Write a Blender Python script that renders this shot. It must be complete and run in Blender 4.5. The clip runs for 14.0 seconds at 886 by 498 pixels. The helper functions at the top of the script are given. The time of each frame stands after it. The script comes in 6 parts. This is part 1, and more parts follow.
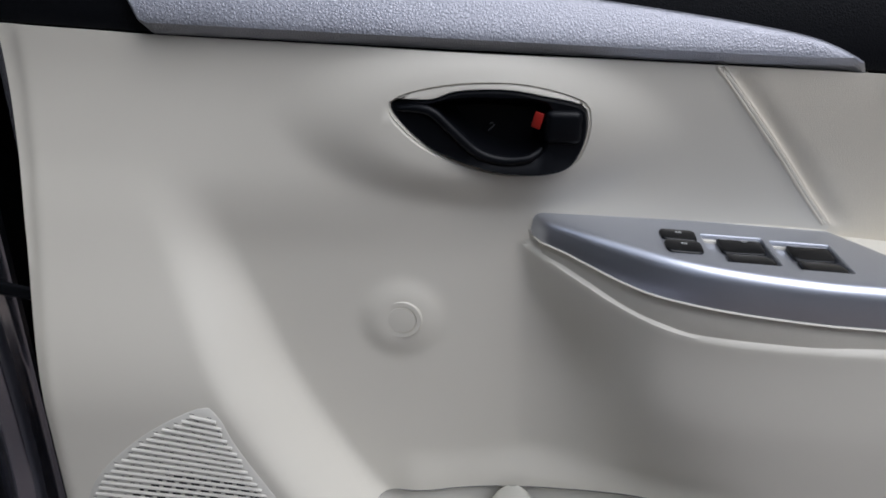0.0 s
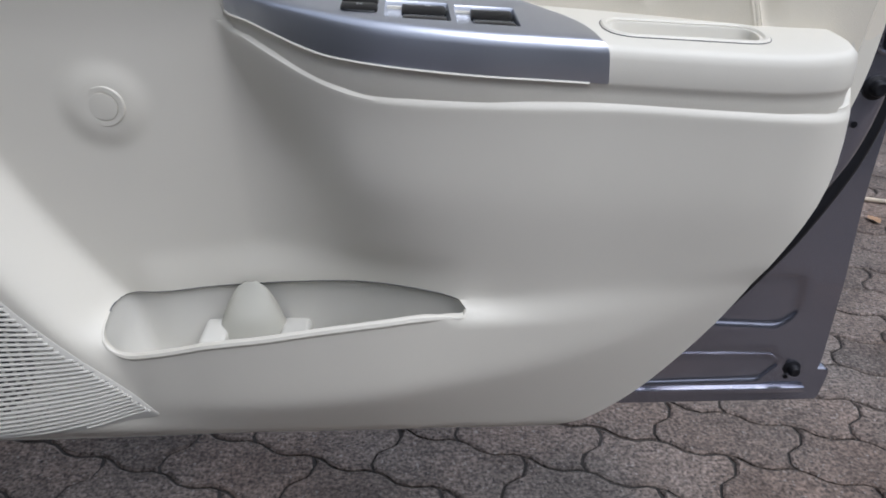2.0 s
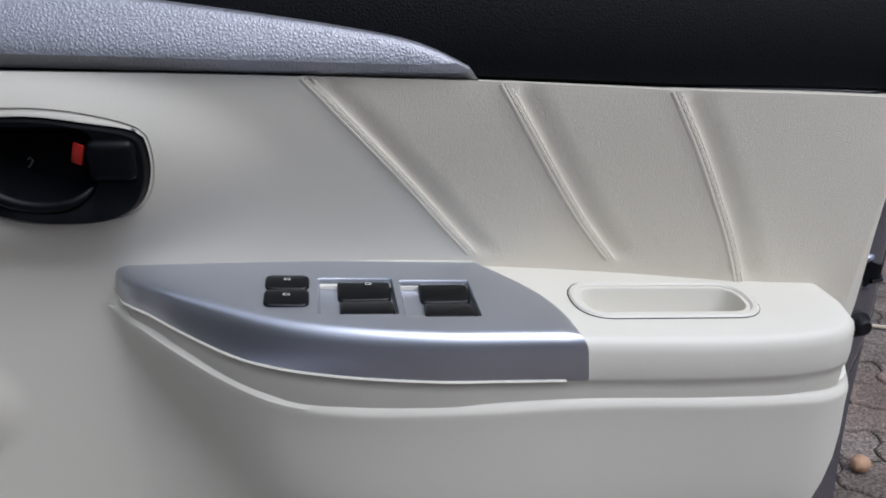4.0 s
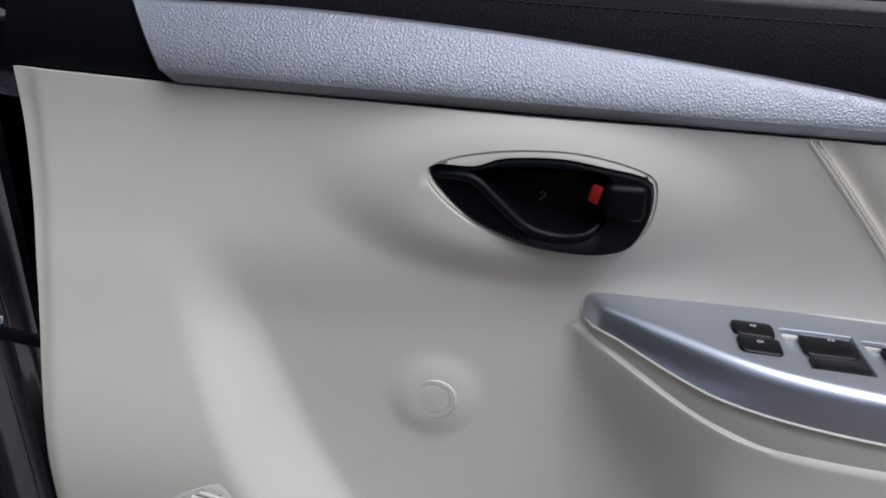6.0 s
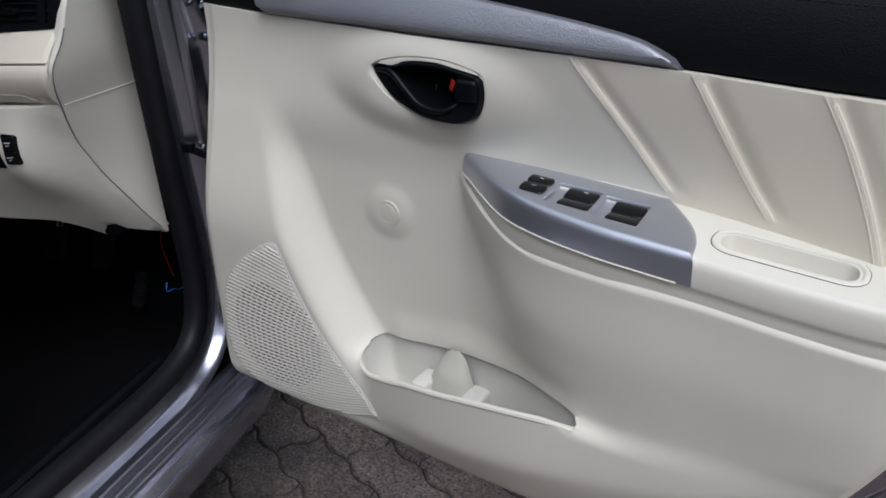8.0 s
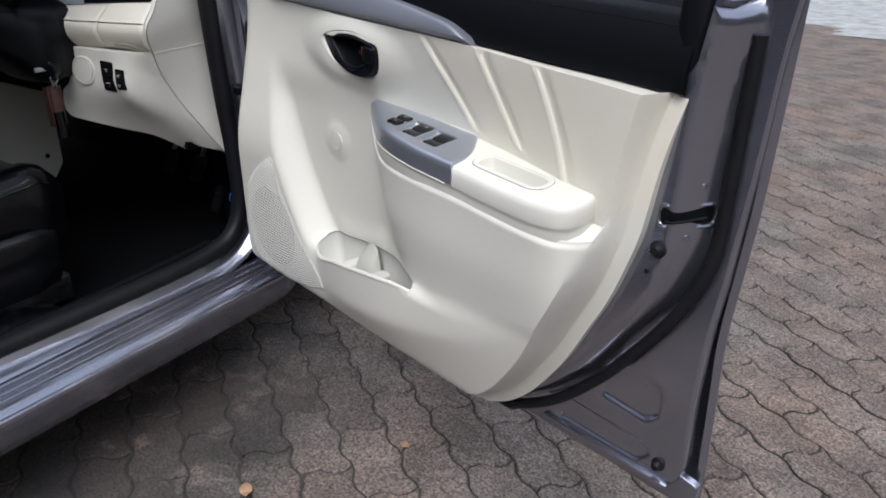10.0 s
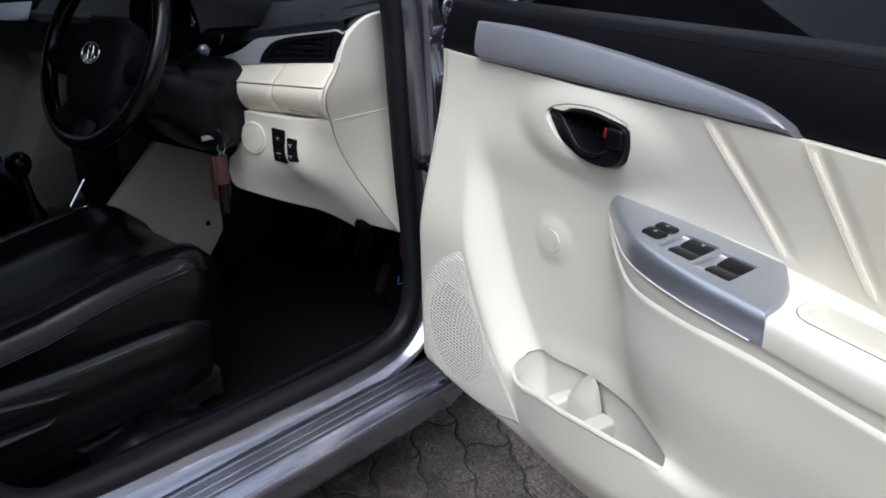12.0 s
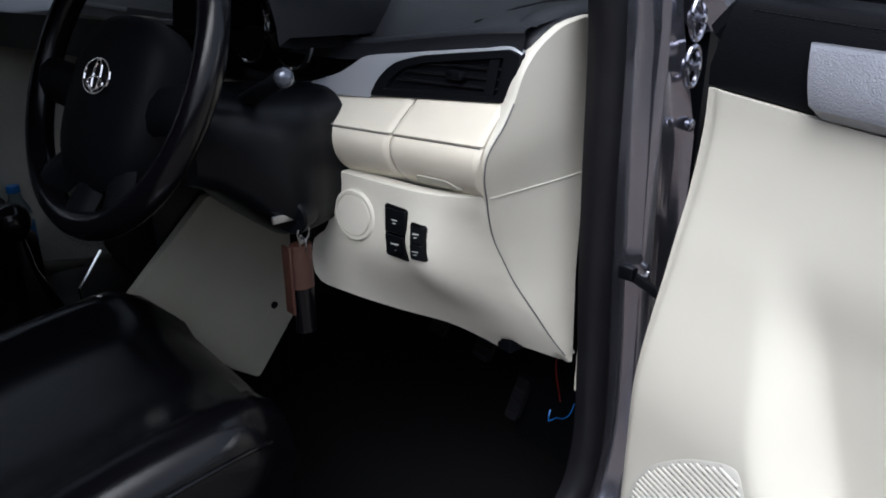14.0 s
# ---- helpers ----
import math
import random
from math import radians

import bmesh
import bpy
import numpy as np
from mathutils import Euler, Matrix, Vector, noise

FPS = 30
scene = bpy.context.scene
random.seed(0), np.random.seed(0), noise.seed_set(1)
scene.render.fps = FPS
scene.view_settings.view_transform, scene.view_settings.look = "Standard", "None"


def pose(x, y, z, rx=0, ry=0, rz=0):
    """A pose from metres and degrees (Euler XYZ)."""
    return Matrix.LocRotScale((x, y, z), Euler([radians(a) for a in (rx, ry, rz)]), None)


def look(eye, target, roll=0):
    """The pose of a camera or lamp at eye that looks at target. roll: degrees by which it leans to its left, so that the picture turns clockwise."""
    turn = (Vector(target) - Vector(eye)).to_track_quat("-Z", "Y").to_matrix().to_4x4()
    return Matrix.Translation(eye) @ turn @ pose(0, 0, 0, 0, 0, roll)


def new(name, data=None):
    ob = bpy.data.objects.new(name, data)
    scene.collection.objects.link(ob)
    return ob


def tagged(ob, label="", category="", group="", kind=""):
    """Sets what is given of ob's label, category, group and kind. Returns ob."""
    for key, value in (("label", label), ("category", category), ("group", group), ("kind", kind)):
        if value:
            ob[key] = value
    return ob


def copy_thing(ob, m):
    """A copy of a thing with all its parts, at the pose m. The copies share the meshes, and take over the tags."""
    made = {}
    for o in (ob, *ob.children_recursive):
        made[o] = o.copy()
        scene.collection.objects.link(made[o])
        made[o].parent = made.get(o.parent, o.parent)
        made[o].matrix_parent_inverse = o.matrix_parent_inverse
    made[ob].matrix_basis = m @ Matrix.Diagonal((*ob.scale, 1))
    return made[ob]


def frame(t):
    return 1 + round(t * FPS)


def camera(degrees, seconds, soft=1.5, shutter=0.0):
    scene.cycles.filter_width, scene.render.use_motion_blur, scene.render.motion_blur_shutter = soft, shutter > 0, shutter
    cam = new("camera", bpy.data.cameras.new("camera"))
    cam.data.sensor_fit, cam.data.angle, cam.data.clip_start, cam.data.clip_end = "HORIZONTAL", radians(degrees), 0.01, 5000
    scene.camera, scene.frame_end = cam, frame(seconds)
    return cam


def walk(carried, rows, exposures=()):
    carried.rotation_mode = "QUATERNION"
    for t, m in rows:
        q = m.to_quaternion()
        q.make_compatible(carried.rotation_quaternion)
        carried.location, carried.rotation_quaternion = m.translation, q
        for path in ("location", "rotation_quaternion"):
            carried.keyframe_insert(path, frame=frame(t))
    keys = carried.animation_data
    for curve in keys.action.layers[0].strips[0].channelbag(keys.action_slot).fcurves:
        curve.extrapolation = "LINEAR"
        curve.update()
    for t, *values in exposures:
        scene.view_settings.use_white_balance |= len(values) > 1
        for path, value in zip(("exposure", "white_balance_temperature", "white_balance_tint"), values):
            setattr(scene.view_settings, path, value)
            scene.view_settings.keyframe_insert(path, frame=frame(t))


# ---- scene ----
cam = camera(62.8, 14.0, soft=1.8)
PATH = [
    (0, (0.02, -0.051, 1.064), (-0.044, 1.797, 0.304), 0.5),
    (0.5, (0.104, -0.107, 1.027), (0.007, 1.736, 0.257), -0.2),
    (1, (0.178, -0.106, 0.992), (0.175, 1.691, 0.114), 0.4),
    (1.5, (0.215, -0.13, 0.958), (0.197, 1.627, 0.004), 0.7),
    (2, (0.247, -0.106, 0.949), (0.327, 1.646, -0.012), 0.6),
    (2.5, (0.285, -0.045, 0.985), (0.543, 1.725, 0.09), 0.6),
    (2.7, (0.288, -0.007, 1.007), (0.606, 1.773, 0.153), 0.6),
    (4.8, (0.149, 0.064, 1.057), (0.359, 1.915, 0.328), 1.2),
    (5, (0.115, 0.06, 1.056), (0.216, 1.92, 0.33), 1.1),
    (5.5, (0.018, 0.056, 1.069), (0.044, 1.907, 0.312), 2.2),
    (6, (0.024, 0.034, 1.095), (-0.183, 1.874, 0.339), 1.4),
    (6.5, (0.085, 0.04, 1.1), (-0.576, 1.751, 0.302), 0.1),
    (7, (0.226, -0.019, 1.092), (-0.648, 1.614, 0.336), 1.2),
    (7.5, (0.38, -0.12, 1.116), (-0.577, 1.466, 0.361), -0.8),
    (8, (0.55, -0.195, 1.127), (-0.445, 1.319, 0.281), -0.9),
    (8.5, (0.727, -0.186, 1.125), (-0.43, 1.212, 0.284), -0.7),
    (8.7, (0.815, -0.19, 1.129), (-0.381, 1.169, 0.278), -0.8),
    (10.8, (1.218, -0.244, 1.172), (-0.325, 0.746, 0.371), -1.0),
    (11, (1.179, -0.235, 1.163), (-0.41, 0.688, 0.373), -1.5),
    (11.5, (0.982, -0.181, 1.144), (-0.608, 0.764, 0.384), -0.7),
    (12, (0.796, -0.135, 1.152), (-0.803, 0.815, 0.417), -1.0),
    (12.5, (0.621, -0.018, 1.134), (-1.054, 0.779, 0.386), -1.2),
    (13, (0.477, 0.01, 1.132), (-1.234, 0.696, 0.357), -1.7),
    (13.5, (0.293, 0.014, 1.133), (-1.383, 0.814, 0.391), -1.3),
    (14, (0.169, 0.005, 1.129), (-1.498, 0.817, 0.379), -0.1),
]
walk(cam, [(t, look(eye, target, roll)) for t, eye, target, roll in PATH],
     exposures=[(0, -0.08, 5850, 12.0), (1.5, 0.05, 5750, 11.5), (2.5, 0.17, 5750, 11.5), (5, -0.07, 5700, 12.0), (6.5, 0.0, 5800, 11.5), (8, 0.07, 5850, 11), (9, 0.25, 5850, 11), (11, 0.62, 5850, 10), (12.5, 0.65, 5850, 10), (14, 0.80, 5850, 10)])
# ---- light ----
world = bpy.data.worlds.new("sky_world")
scene.world = world
world.use_nodes = True
SUN_ELEV, SUN_AZ = 60.0, 140.0   # degrees: height, and the compass side the light comes from
nt = world.node_tree
sky = nt.nodes.new("ShaderNodeTexSky")
sky.sky_type, sky.sun_disc = "NISHITA", False
sky.sun_elevation, sky.sun_rotation = radians(SUN_ELEV), radians(SUN_AZ)
sky.dust_density, sky.ozone_density = 7.0, 1.5
cloud = nt.nodes.new("ShaderNodeMixRGB")   # an even layer of cloud over the sky
cloud.inputs[0].default_value = 0.65
cloud.inputs[2].default_value = (5.2, 5.4, 5.7, 1)
nt.links.new(sky.outputs[0], cloud.inputs[1])
nt.links.new(cloud.outputs[0], nt.nodes["Background"].inputs[0])
nt.nodes["Background"].inputs[1].default_value = 0.135
sun = new("sun", bpy.data.lights.new("sun", "SUN"))
sun.data.energy, sun.data.angle, sun.data.color = 1.8, radians(50), (1.0, 0.99, 0.97)
sun.matrix_world = look((0, 0, 10), (-10 * math.cos(radians(SUN_ELEV)) * math.sin(radians(SUN_AZ)),
                                     -10 * math.cos(radians(SUN_ELEV)) * math.cos(radians(SUN_AZ)),
                                     10 - 10 * math.sin(radians(SUN_ELEV))))

# ---- materials ----


def material(name, colour, rough=0.5, metal=0.0, spec=0.5, grain=0.0, grain_size=400.0, mottle=0.06, mottle_size=9.0,
             kind="noise", coat=0.0, speck=0.0, speck_size=300.0, per_piece=0.0, rough_var=0.08, alt=None, alt_amount=0.0):
    """A surface with stains at a large scale, relief at a fine one and uneven gloss."""
    m = bpy.data.materials.new(name)
    m.use_nodes = True
    t = m.node_tree
    b = t.nodes["Principled BSDF"]
    b.inputs["Metallic"].default_value = metal
    b.inputs["Specular IOR Level"].default_value = spec
    b.inputs["Coat Weight"].default_value = coat
    b.inputs["Coat Roughness"].default_value = 0.08
    co = t.nodes.new("ShaderNodeTexCoord")
    big = t.nodes.new("ShaderNodeTexNoise")
    big.inputs["Scale"].default_value, big.inputs["Detail"].default_value = mottle_size, 6.0
    t.links.new(co.outputs["Object"], big.inputs["Vector"])
    ramp = t.nodes.new("ShaderNodeMapRange")
    ramp.inputs[1].default_value, ramp.inputs[2].default_value = 0.3, 0.7
    ramp.inputs[3].default_value, ramp.inputs[4].default_value = 1.0 - mottle, 1.0 + mottle
    t.links.new(big.outputs[0], ramp.inputs[0])
    mul = t.nodes.new("ShaderNodeMixRGB")
    mul.blend_type = "MULTIPLY"
    mul.inputs[0].default_value = 1.0
    mul.inputs[1].default_value = (*colour, 1)
    t.links.new(ramp.outputs[0], mul.inputs[2])
    out = mul.outputs[0]
    if alt:
        patch = t.nodes.new("ShaderNodeTexNoise")
        patch.inputs["Scale"].default_value, patch.inputs["Detail"].default_value = mottle_size * 0.6, 8.0
        t.links.new(co.outputs["Object"], patch.inputs["Vector"])
        edge = t.nodes.new("ShaderNodeMapRange")
        edge.inputs[1].default_value, edge.inputs[2].default_value = 0.45, 0.7
        edge.inputs[4].default_value = alt_amount
        t.links.new(patch.outputs[0], edge.inputs[0])
        mix = t.nodes.new("ShaderNodeMixRGB")
        t.links.new(edge.outputs[0], mix.inputs[0])
        t.links.new(out, mix.inputs[1])
        mix.inputs[2].default_value = (*alt, 1)
        out = mix.outputs[0]
    if speck:
        dots = t.nodes.new("ShaderNodeTexNoise")
        dots.inputs["Scale"].default_value, dots.inputs["Detail"].default_value = speck_size, 3.0
        t.links.new(co.outputs["Object"], dots.inputs["Vector"])
        dr = t.nodes.new("ShaderNodeMapRange")
        dr.inputs[1].default_value, dr.inputs[2].default_value = 0.35, 0.65
        dr.inputs[3].default_value, dr.inputs[4].default_value = 1 - speck, 1 + speck
        t.links.new(dots.outputs[0], dr.inputs[0])
        m2 = t.nodes.new("ShaderNodeMixRGB")
        m2.blend_type = "MULTIPLY"
        m2.inputs[0].default_value = 1.0
        t.links.new(out, m2.inputs[1])
        t.links.new(dr.outputs[0], m2.inputs[2])
        out = m2.outputs[0]
    if per_piece:
        info = t.nodes.new("ShaderNodeObjectInfo")
        pr = t.nodes.new("ShaderNodeMapRange")
        pr.inputs[3].default_value, pr.inputs[4].default_value = 1 - per_piece, 1 + per_piece
        t.links.new(info.outputs["Random"], pr.inputs[0])
        m3 = t.nodes.new("ShaderNodeMixRGB")
        m3.blend_type = "MULTIPLY"
        m3.inputs[0].default_value = 1.0
        t.links.new(out, m3.inputs[1])
        t.links.new(pr.outputs[0], m3.inputs[2])
        out = m3.outputs[0]
    t.links.new(out, b.inputs["Base Color"])
    rr = t.nodes.new("ShaderNodeMapRange")
    rr.inputs[3].default_value, rr.inputs[4].default_value = max(0.02, rough - rough_var), min(1, rough + rough_var)
    t.links.new(big.outputs[0], rr.inputs[0])
    t.links.new(rr.outputs[0], b.inputs["Roughness"])
    if grain:
        if kind == "leather":
            fine = t.nodes.new("ShaderNodeTexVoronoi")
            fine.feature = "DISTANCE_TO_EDGE"
            fine.inputs["Scale"].default_value = grain_size
            warp = t.nodes.new("ShaderNodeTexNoise")
            warp.inputs["Scale"].default_value = grain_size * 0.6
            add = t.nodes.new("ShaderNodeVectorMath")
            sc = t.nodes.new("ShaderNodeVectorMath")
            sc.operation = "SCALE"
            sc.inputs["Scale"].default_value = 1.2 / grain_size
            t.links.new(co.outputs["Object"], warp.inputs["Vector"])
            t.links.new(warp.outputs["Color"], sc.inputs[0])
            t.links.new(co.outputs["Object"], add.inputs[0])
            t.links.new(sc.outputs[0], add.inputs[1])
            t.links.new(add.outputs[0], fine.inputs["Vector"])
            cut = t.nodes.new("ShaderNodeMapRange")
            cut.inputs[2].default_value = 0.35
            t.links.new(fine.outputs["Distance"], cut.inputs[0])
            height = cut.outputs[0]
        else:
            fine = t.nodes.new("ShaderNodeTexNoise")
            fine.inputs["Scale"].default_value, fine.inputs["Detail"].default_value = grain_size, 4.0
            t.links.new(co.outputs["Object"], fine.inputs["Vector"])
            height = fine.outputs[0]
        bump = t.nodes.new("ShaderNodeBump")
        bump.inputs["Strength"].default_value = grain
        bump.inputs["Distance"].default_value = 0.6 / grain_size
        t.links.new(height, bump.inputs["Height"])
        t.links.new(bump.outputs[0], b.inputs["Normal"])
    return m


BEIGE = material("beige_moulded_plastic", (0.66, 0.632, 0.55), 0.46, grain=0.14, grain_size=900, mottle=0.025, mottle_size=5)
BEIGE_WRAP = material("beige_stitched_vinyl", (0.70, 0.652, 0.545), 0.46, grain=0.25, grain_size=700, kind="leather", mottle=0.03)
# console side panel: its deep shade is put into this darkened beige
SHADED_TRIM = material("shaded_beige_console_trim", (0.40, 0.39, 0.32), 0.8, grain=0.4, grain_size=700, mottle=0.06)
# darker beige with shade painted in, for the bottle divider and finger pull
SHADED_BEIGE = material("shaded_beige_plastic", (0.44, 0.43, 0.37), 0.6, grain=0.2, grain_size=900, mottle=0.03)
BEIGE_LINER = material("beige_pocket_liner", (0.60, 0.585, 0.53), 0.6, grain=0.2, grain_size=900, mottle=0.03)
SILVER_GRAIN = material("silver_leather_grain_trim", (0.28, 0.285, 0.315), 0.42, metal=0.7, grain=0.20, grain_size=380, kind="leather", mottle=0.05)
SILVER = material("satin_silver_paint", (0.50, 0.52, 0.57), 0.33, metal=0.85, mottle=0.02, grain=0.03, grain_size=1500, speck=0.04, speck_size=2500)
BLACK = material("black_moulded_plastic", (0.004, 0.0045, 0.006), 0.36, spec=0.14, grain=0.15, grain_size=900, mottle=0.1)
BLACK_SOFT = material("black_soft_door_skin", (0.0030, 0.0034, 0.0046), 0.5, spec=0.08, grain=0.2, grain_size=420, kind="leather", mottle=0.08)
DASH_SKIN = material("dark_grained_dash_skin", (0.014, 0.015, 0.019), 0.42, spec=0.28, grain=0.2, grain_size=420, kind="leather", mottle=0.08)
PLASTIC = material("black_satin_plastic", (0.006, 0.0062, 0.0075), 0.24, spec=0.34, grain=0.08, grain_size=900, mottle=0.1)
BLACK_GLOSS = material("gloss_black_switch", (0.004, 0.0042, 0.005), 0.18, spec=0.25, mottle=0.1, mottle_size=60)
LEATHER = material("black_seat_leather", (0.0025, 0.0025, 0.0035), 0.19, spec=0.26, grain=0.05, grain_size=330, kind="leather", mottle=0.12)
RUBBER = material("black_rubber_seal", (0.009, 0.009, 0.011), 0.45, spec=0.22, mottle=0.15, mottle_size=30, grain=0.1)
CARPET = material("black_carpet", (0.0025, 0.0025, 0.003), 0.95, spec=0.1, grain=0.8, grain_size=500, mottle=0.3, mottle_size=40)
PAINT = material("grey_metallic_car_paint", (0.30, 0.305, 0.362), 0.21, metal=0.9, coat=1.0, mottle=0.02, rough_var=0.02)
STALK_GREY = material("glossy_grey_stalk_cap", (0.10, 0.11, 0.135), 0.16, metal=0.6, mottle=0.05)
STEEL = material("bare_steel", (0.35, 0.35, 0.36), 0.3, metal=1.0, mottle=0.2, mottle_size=80)
CHROME = material("chrome", (0.75, 0.75, 0.76), 0.1, metal=1.0, mottle=0.02)
RED = material("red_plastic", (0.30, 0.016, 0.010), 0.4, mottle=0.05)
WHITE_MARK = material("white_printed_mark", (0.6, 0.6, 0.58), 0.6, mottle=0.05)
GREY_MARK = material("worn_grey_mark", (0.12, 0.12, 0.12), 0.5, mottle=0.2, mottle_size=200)
BROWN = material("brown_leather", (0.050, 0.019, 0.012), 0.5, grain=0.4, grain_size=500, kind="leather", mottle=0.2, mottle_size=40)
THREAD = material("cream_thread", (0.68, 0.64, 0.54), 0.7, mottle=0.1, mottle_size=200)


def paving_material(name, pieces):
    """Worn brown-grey concrete: fine aggregate, pale chips, patches of dirt and one oily stain that also paints in the
    shade beside the sill, all running on from stone to stone.
    """
    m = bpy.data.materials.new(name)
    m.use_nodes = True
    t = m.node_tree
    b = t.nodes["Principled BSDF"]
    geo = t.nodes.new("ShaderNodeNewGeometry")

    def cloud(scale, detail, lo, hi, a, c, where=None):
        n = t.nodes.new("ShaderNodeTexNoise")
        n.inputs["Scale"].default_value, n.inputs["Detail"].default_value = scale, detail
        t.links.new(where or geo.outputs["Position"], n.inputs["Vector"])
        r = t.nodes.new("ShaderNodeMapRange")
        for i, v in enumerate((lo, hi, a, c)):
            r.inputs[i + 1].default_value = v
        t.links.new(n.outputs[0], r.inputs[0])
        return r.outputs[0]

    def mix(kind, fac, one, two):
        x = t.nodes.new("ShaderNodeMixRGB")
        x.blend_type = kind
        for i, v in enumerate((fac, one, two)):
            if isinstance(v, (int, float)):
                x.inputs[i].default_value = v
            elif isinstance(v, tuple):
                x.inputs[i].default_value = (*v, 1)
            else:
                t.links.new(v, x.inputs[i])
        return x.outputs[0]

    col = mix("MIX", cloud(2.2, 6, 0.38, 0.64, 0.0, 1.0), (0.158, 0.134, 0.116), (0.185, 0.136, 0.108))
    col = mix("MULTIPLY", 1.0, col, cloud(150, 6, 0.34, 0.66, 0.45, 1.55))
    col = mix("MULTIPLY", 1.0, col, cloud(48, 5, 0.3, 0.7, 0.72, 1.28))
    col = mix("MIX", cloud(110, 2, 0.64, 0.70, 0.0, 0.75), col, (0.34, 0.31, 0.28))
    col = mix("MIX", cloud(120, 2, 0.36, 0.30, 0.0, 0.8), col, (0.022, 0.020, 0.019))
    col = mix("MULTIPLY", 1.0, col, cloud(5.0, 7, 0.32, 0.62, 0.62, 1.12))
    # soft dark patch: oily stain plus the sill's shade, painted into the colour
    stain_shade = t.nodes.new("ShaderNodeMapping")
    stain_shade.inputs["Location"].default_value, stain_shade.inputs["Scale"].default_value = (0.76, -0.10, 0.0), (1.9, 1.25, 0.0)
    t.links.new(geo.outputs["Position"], stain_shade.inputs["Vector"])
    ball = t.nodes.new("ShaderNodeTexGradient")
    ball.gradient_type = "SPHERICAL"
    t.links.new(stain_shade.outputs[0], ball.inputs["Vector"])
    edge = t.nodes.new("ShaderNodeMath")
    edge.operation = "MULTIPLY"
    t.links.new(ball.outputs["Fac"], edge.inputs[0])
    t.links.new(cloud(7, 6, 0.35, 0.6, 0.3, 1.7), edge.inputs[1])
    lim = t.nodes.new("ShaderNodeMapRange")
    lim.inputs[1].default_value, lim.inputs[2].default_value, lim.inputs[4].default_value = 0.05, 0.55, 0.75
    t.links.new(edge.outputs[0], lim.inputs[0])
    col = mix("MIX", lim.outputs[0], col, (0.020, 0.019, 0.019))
    if pieces:
        info = t.nodes.new("ShaderNodeObjectInfo")
        r = t.nodes.new("ShaderNodeMapRange")
        r.inputs[3].default_value, r.inputs[4].default_value = 0.86, 1.14
        t.links.new(info.outputs["Random"], r.inputs[0])
        col = mix("MULTIPLY", 1.0, col, r.outputs[0])
    t.links.new(col, b.inputs["Base Color"])
    b.inputs["Roughness"].default_value = 0.85
    bump = t.nodes.new("ShaderNodeBump")
    bump.inputs["Strength"].default_value, bump.inputs["Distance"].default_value = 1.0, 0.005
    t.links.new(cloud(120, 6, 0.2, 0.8, 0.0, 1.0), bump.inputs["Height"])
    t.links.new(bump.outputs[0], b.inputs["Normal"])
    return m


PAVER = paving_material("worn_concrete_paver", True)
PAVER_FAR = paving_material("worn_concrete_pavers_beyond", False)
JOINT = material("dark_joint_sand", (0.045, 0.04, 0.036), 0.95, grain=0.8, grain_size=300, mottle=0.4, mottle_size=25)
LEAF = material("dry_brown_leaf", (0.36, 0.22, 0.12), 0.7, grain=0.4, grain_size=200, mottle=0.25, mottle_size=60)
NUT = material("tan_fallen_nut", (0.42, 0.25, 0.15), 0.6, grain=0.3, grain_size=150, mottle=0.2, mottle_size=50)
STICK = material("pale_dry_stick", (0.55, 0.47, 0.36), 0.7, grain=0.4, grain_size=200, mottle=0.15, mottle_size=30)
BLUE_CAP = material("blue_plastic_cap", (0.02, 0.18, 0.55), 0.35, mottle=0.05)
BLUE_PAINT = material("blue_painted_concrete", (0.02, 0.13, 0.38), 0.6, grain=0.4, grain_size=60, mottle=0.15, mottle_size=4)
ORANGE_PAINT = material("orange_painted_wall", (0.42, 0.17, 0.08), 0.7, grain=0.4, grain_size=60, mottle=0.15, mottle_size=4)
GRAVEL = material("pale_gravel", (0.36, 0.36, 0.35), 0.9, grain=1.0, grain_size=25, mottle=0.3, mottle_size=6)


def clear(name, colour=(1, 1, 1), rough=0.02):
    m = bpy.data.materials.new(name)
    m.use_nodes = True
    b = m.node_tree.nodes["Principled BSDF"]
    b.inputs["Base Color"].default_value = (*colour, 1)
    b.inputs["Roughness"].default_value = rough
    b.inputs["Transmission Weight"].default_value = 1.0
    b.inputs["IOR"].default_value = 1.3
    return m


GLASS = clear("tinted_window_glass", (0.045, 0.05, 0.055))
GLASS_SIDE = clear("lightly_tinted_side_glass", (0.30, 0.32, 0.31))
SILVER_BAND = material("pale_silver_dash_paint", (0.42, 0.44, 0.48), 0.4, metal=0.35, mottle=0.03, grain=0.03, grain_size=1500)
SCREEN = clear("clear_windscreen_glass", (0.62, 0.66, 0.64))
# dark grey for the added, unseen walls that dim the horizon
BLOCKER_GREY = material("light_blocker_grey", (0.10, 0.098, 0.09), 0.9, grain=0.6, grain_size=40, mottle=0.2, mottle_size=1.5)
LINING = material("grey_roof_lining", (0.05, 0.05, 0.05), 0.95, mottle=0.1, grain=0.4)
BOTTLE_CLEAR = clear("clear_bottle_plastic", (0.8, 0.9, 0.95), 0.08)

# ---- building helpers ----


def s01(a, b, v):
    """A smooth step from 0 at a to 1 at b."""
    k = min(1.0, max(0.0, (v - a) / (b - a)))
    return k * k * (3 - 2 * k)


def along(table, v):
    """A straight interpolation in a table of pairs, ordered by their first value."""
    if v <= table[0][0]:
        return table[0][1]
    for (a, p), (b, q) in zip(table, table[1:]):
        if v <= b:
            return p + (q - p) * (v - a) / (b - a)
    return table[-1][1]


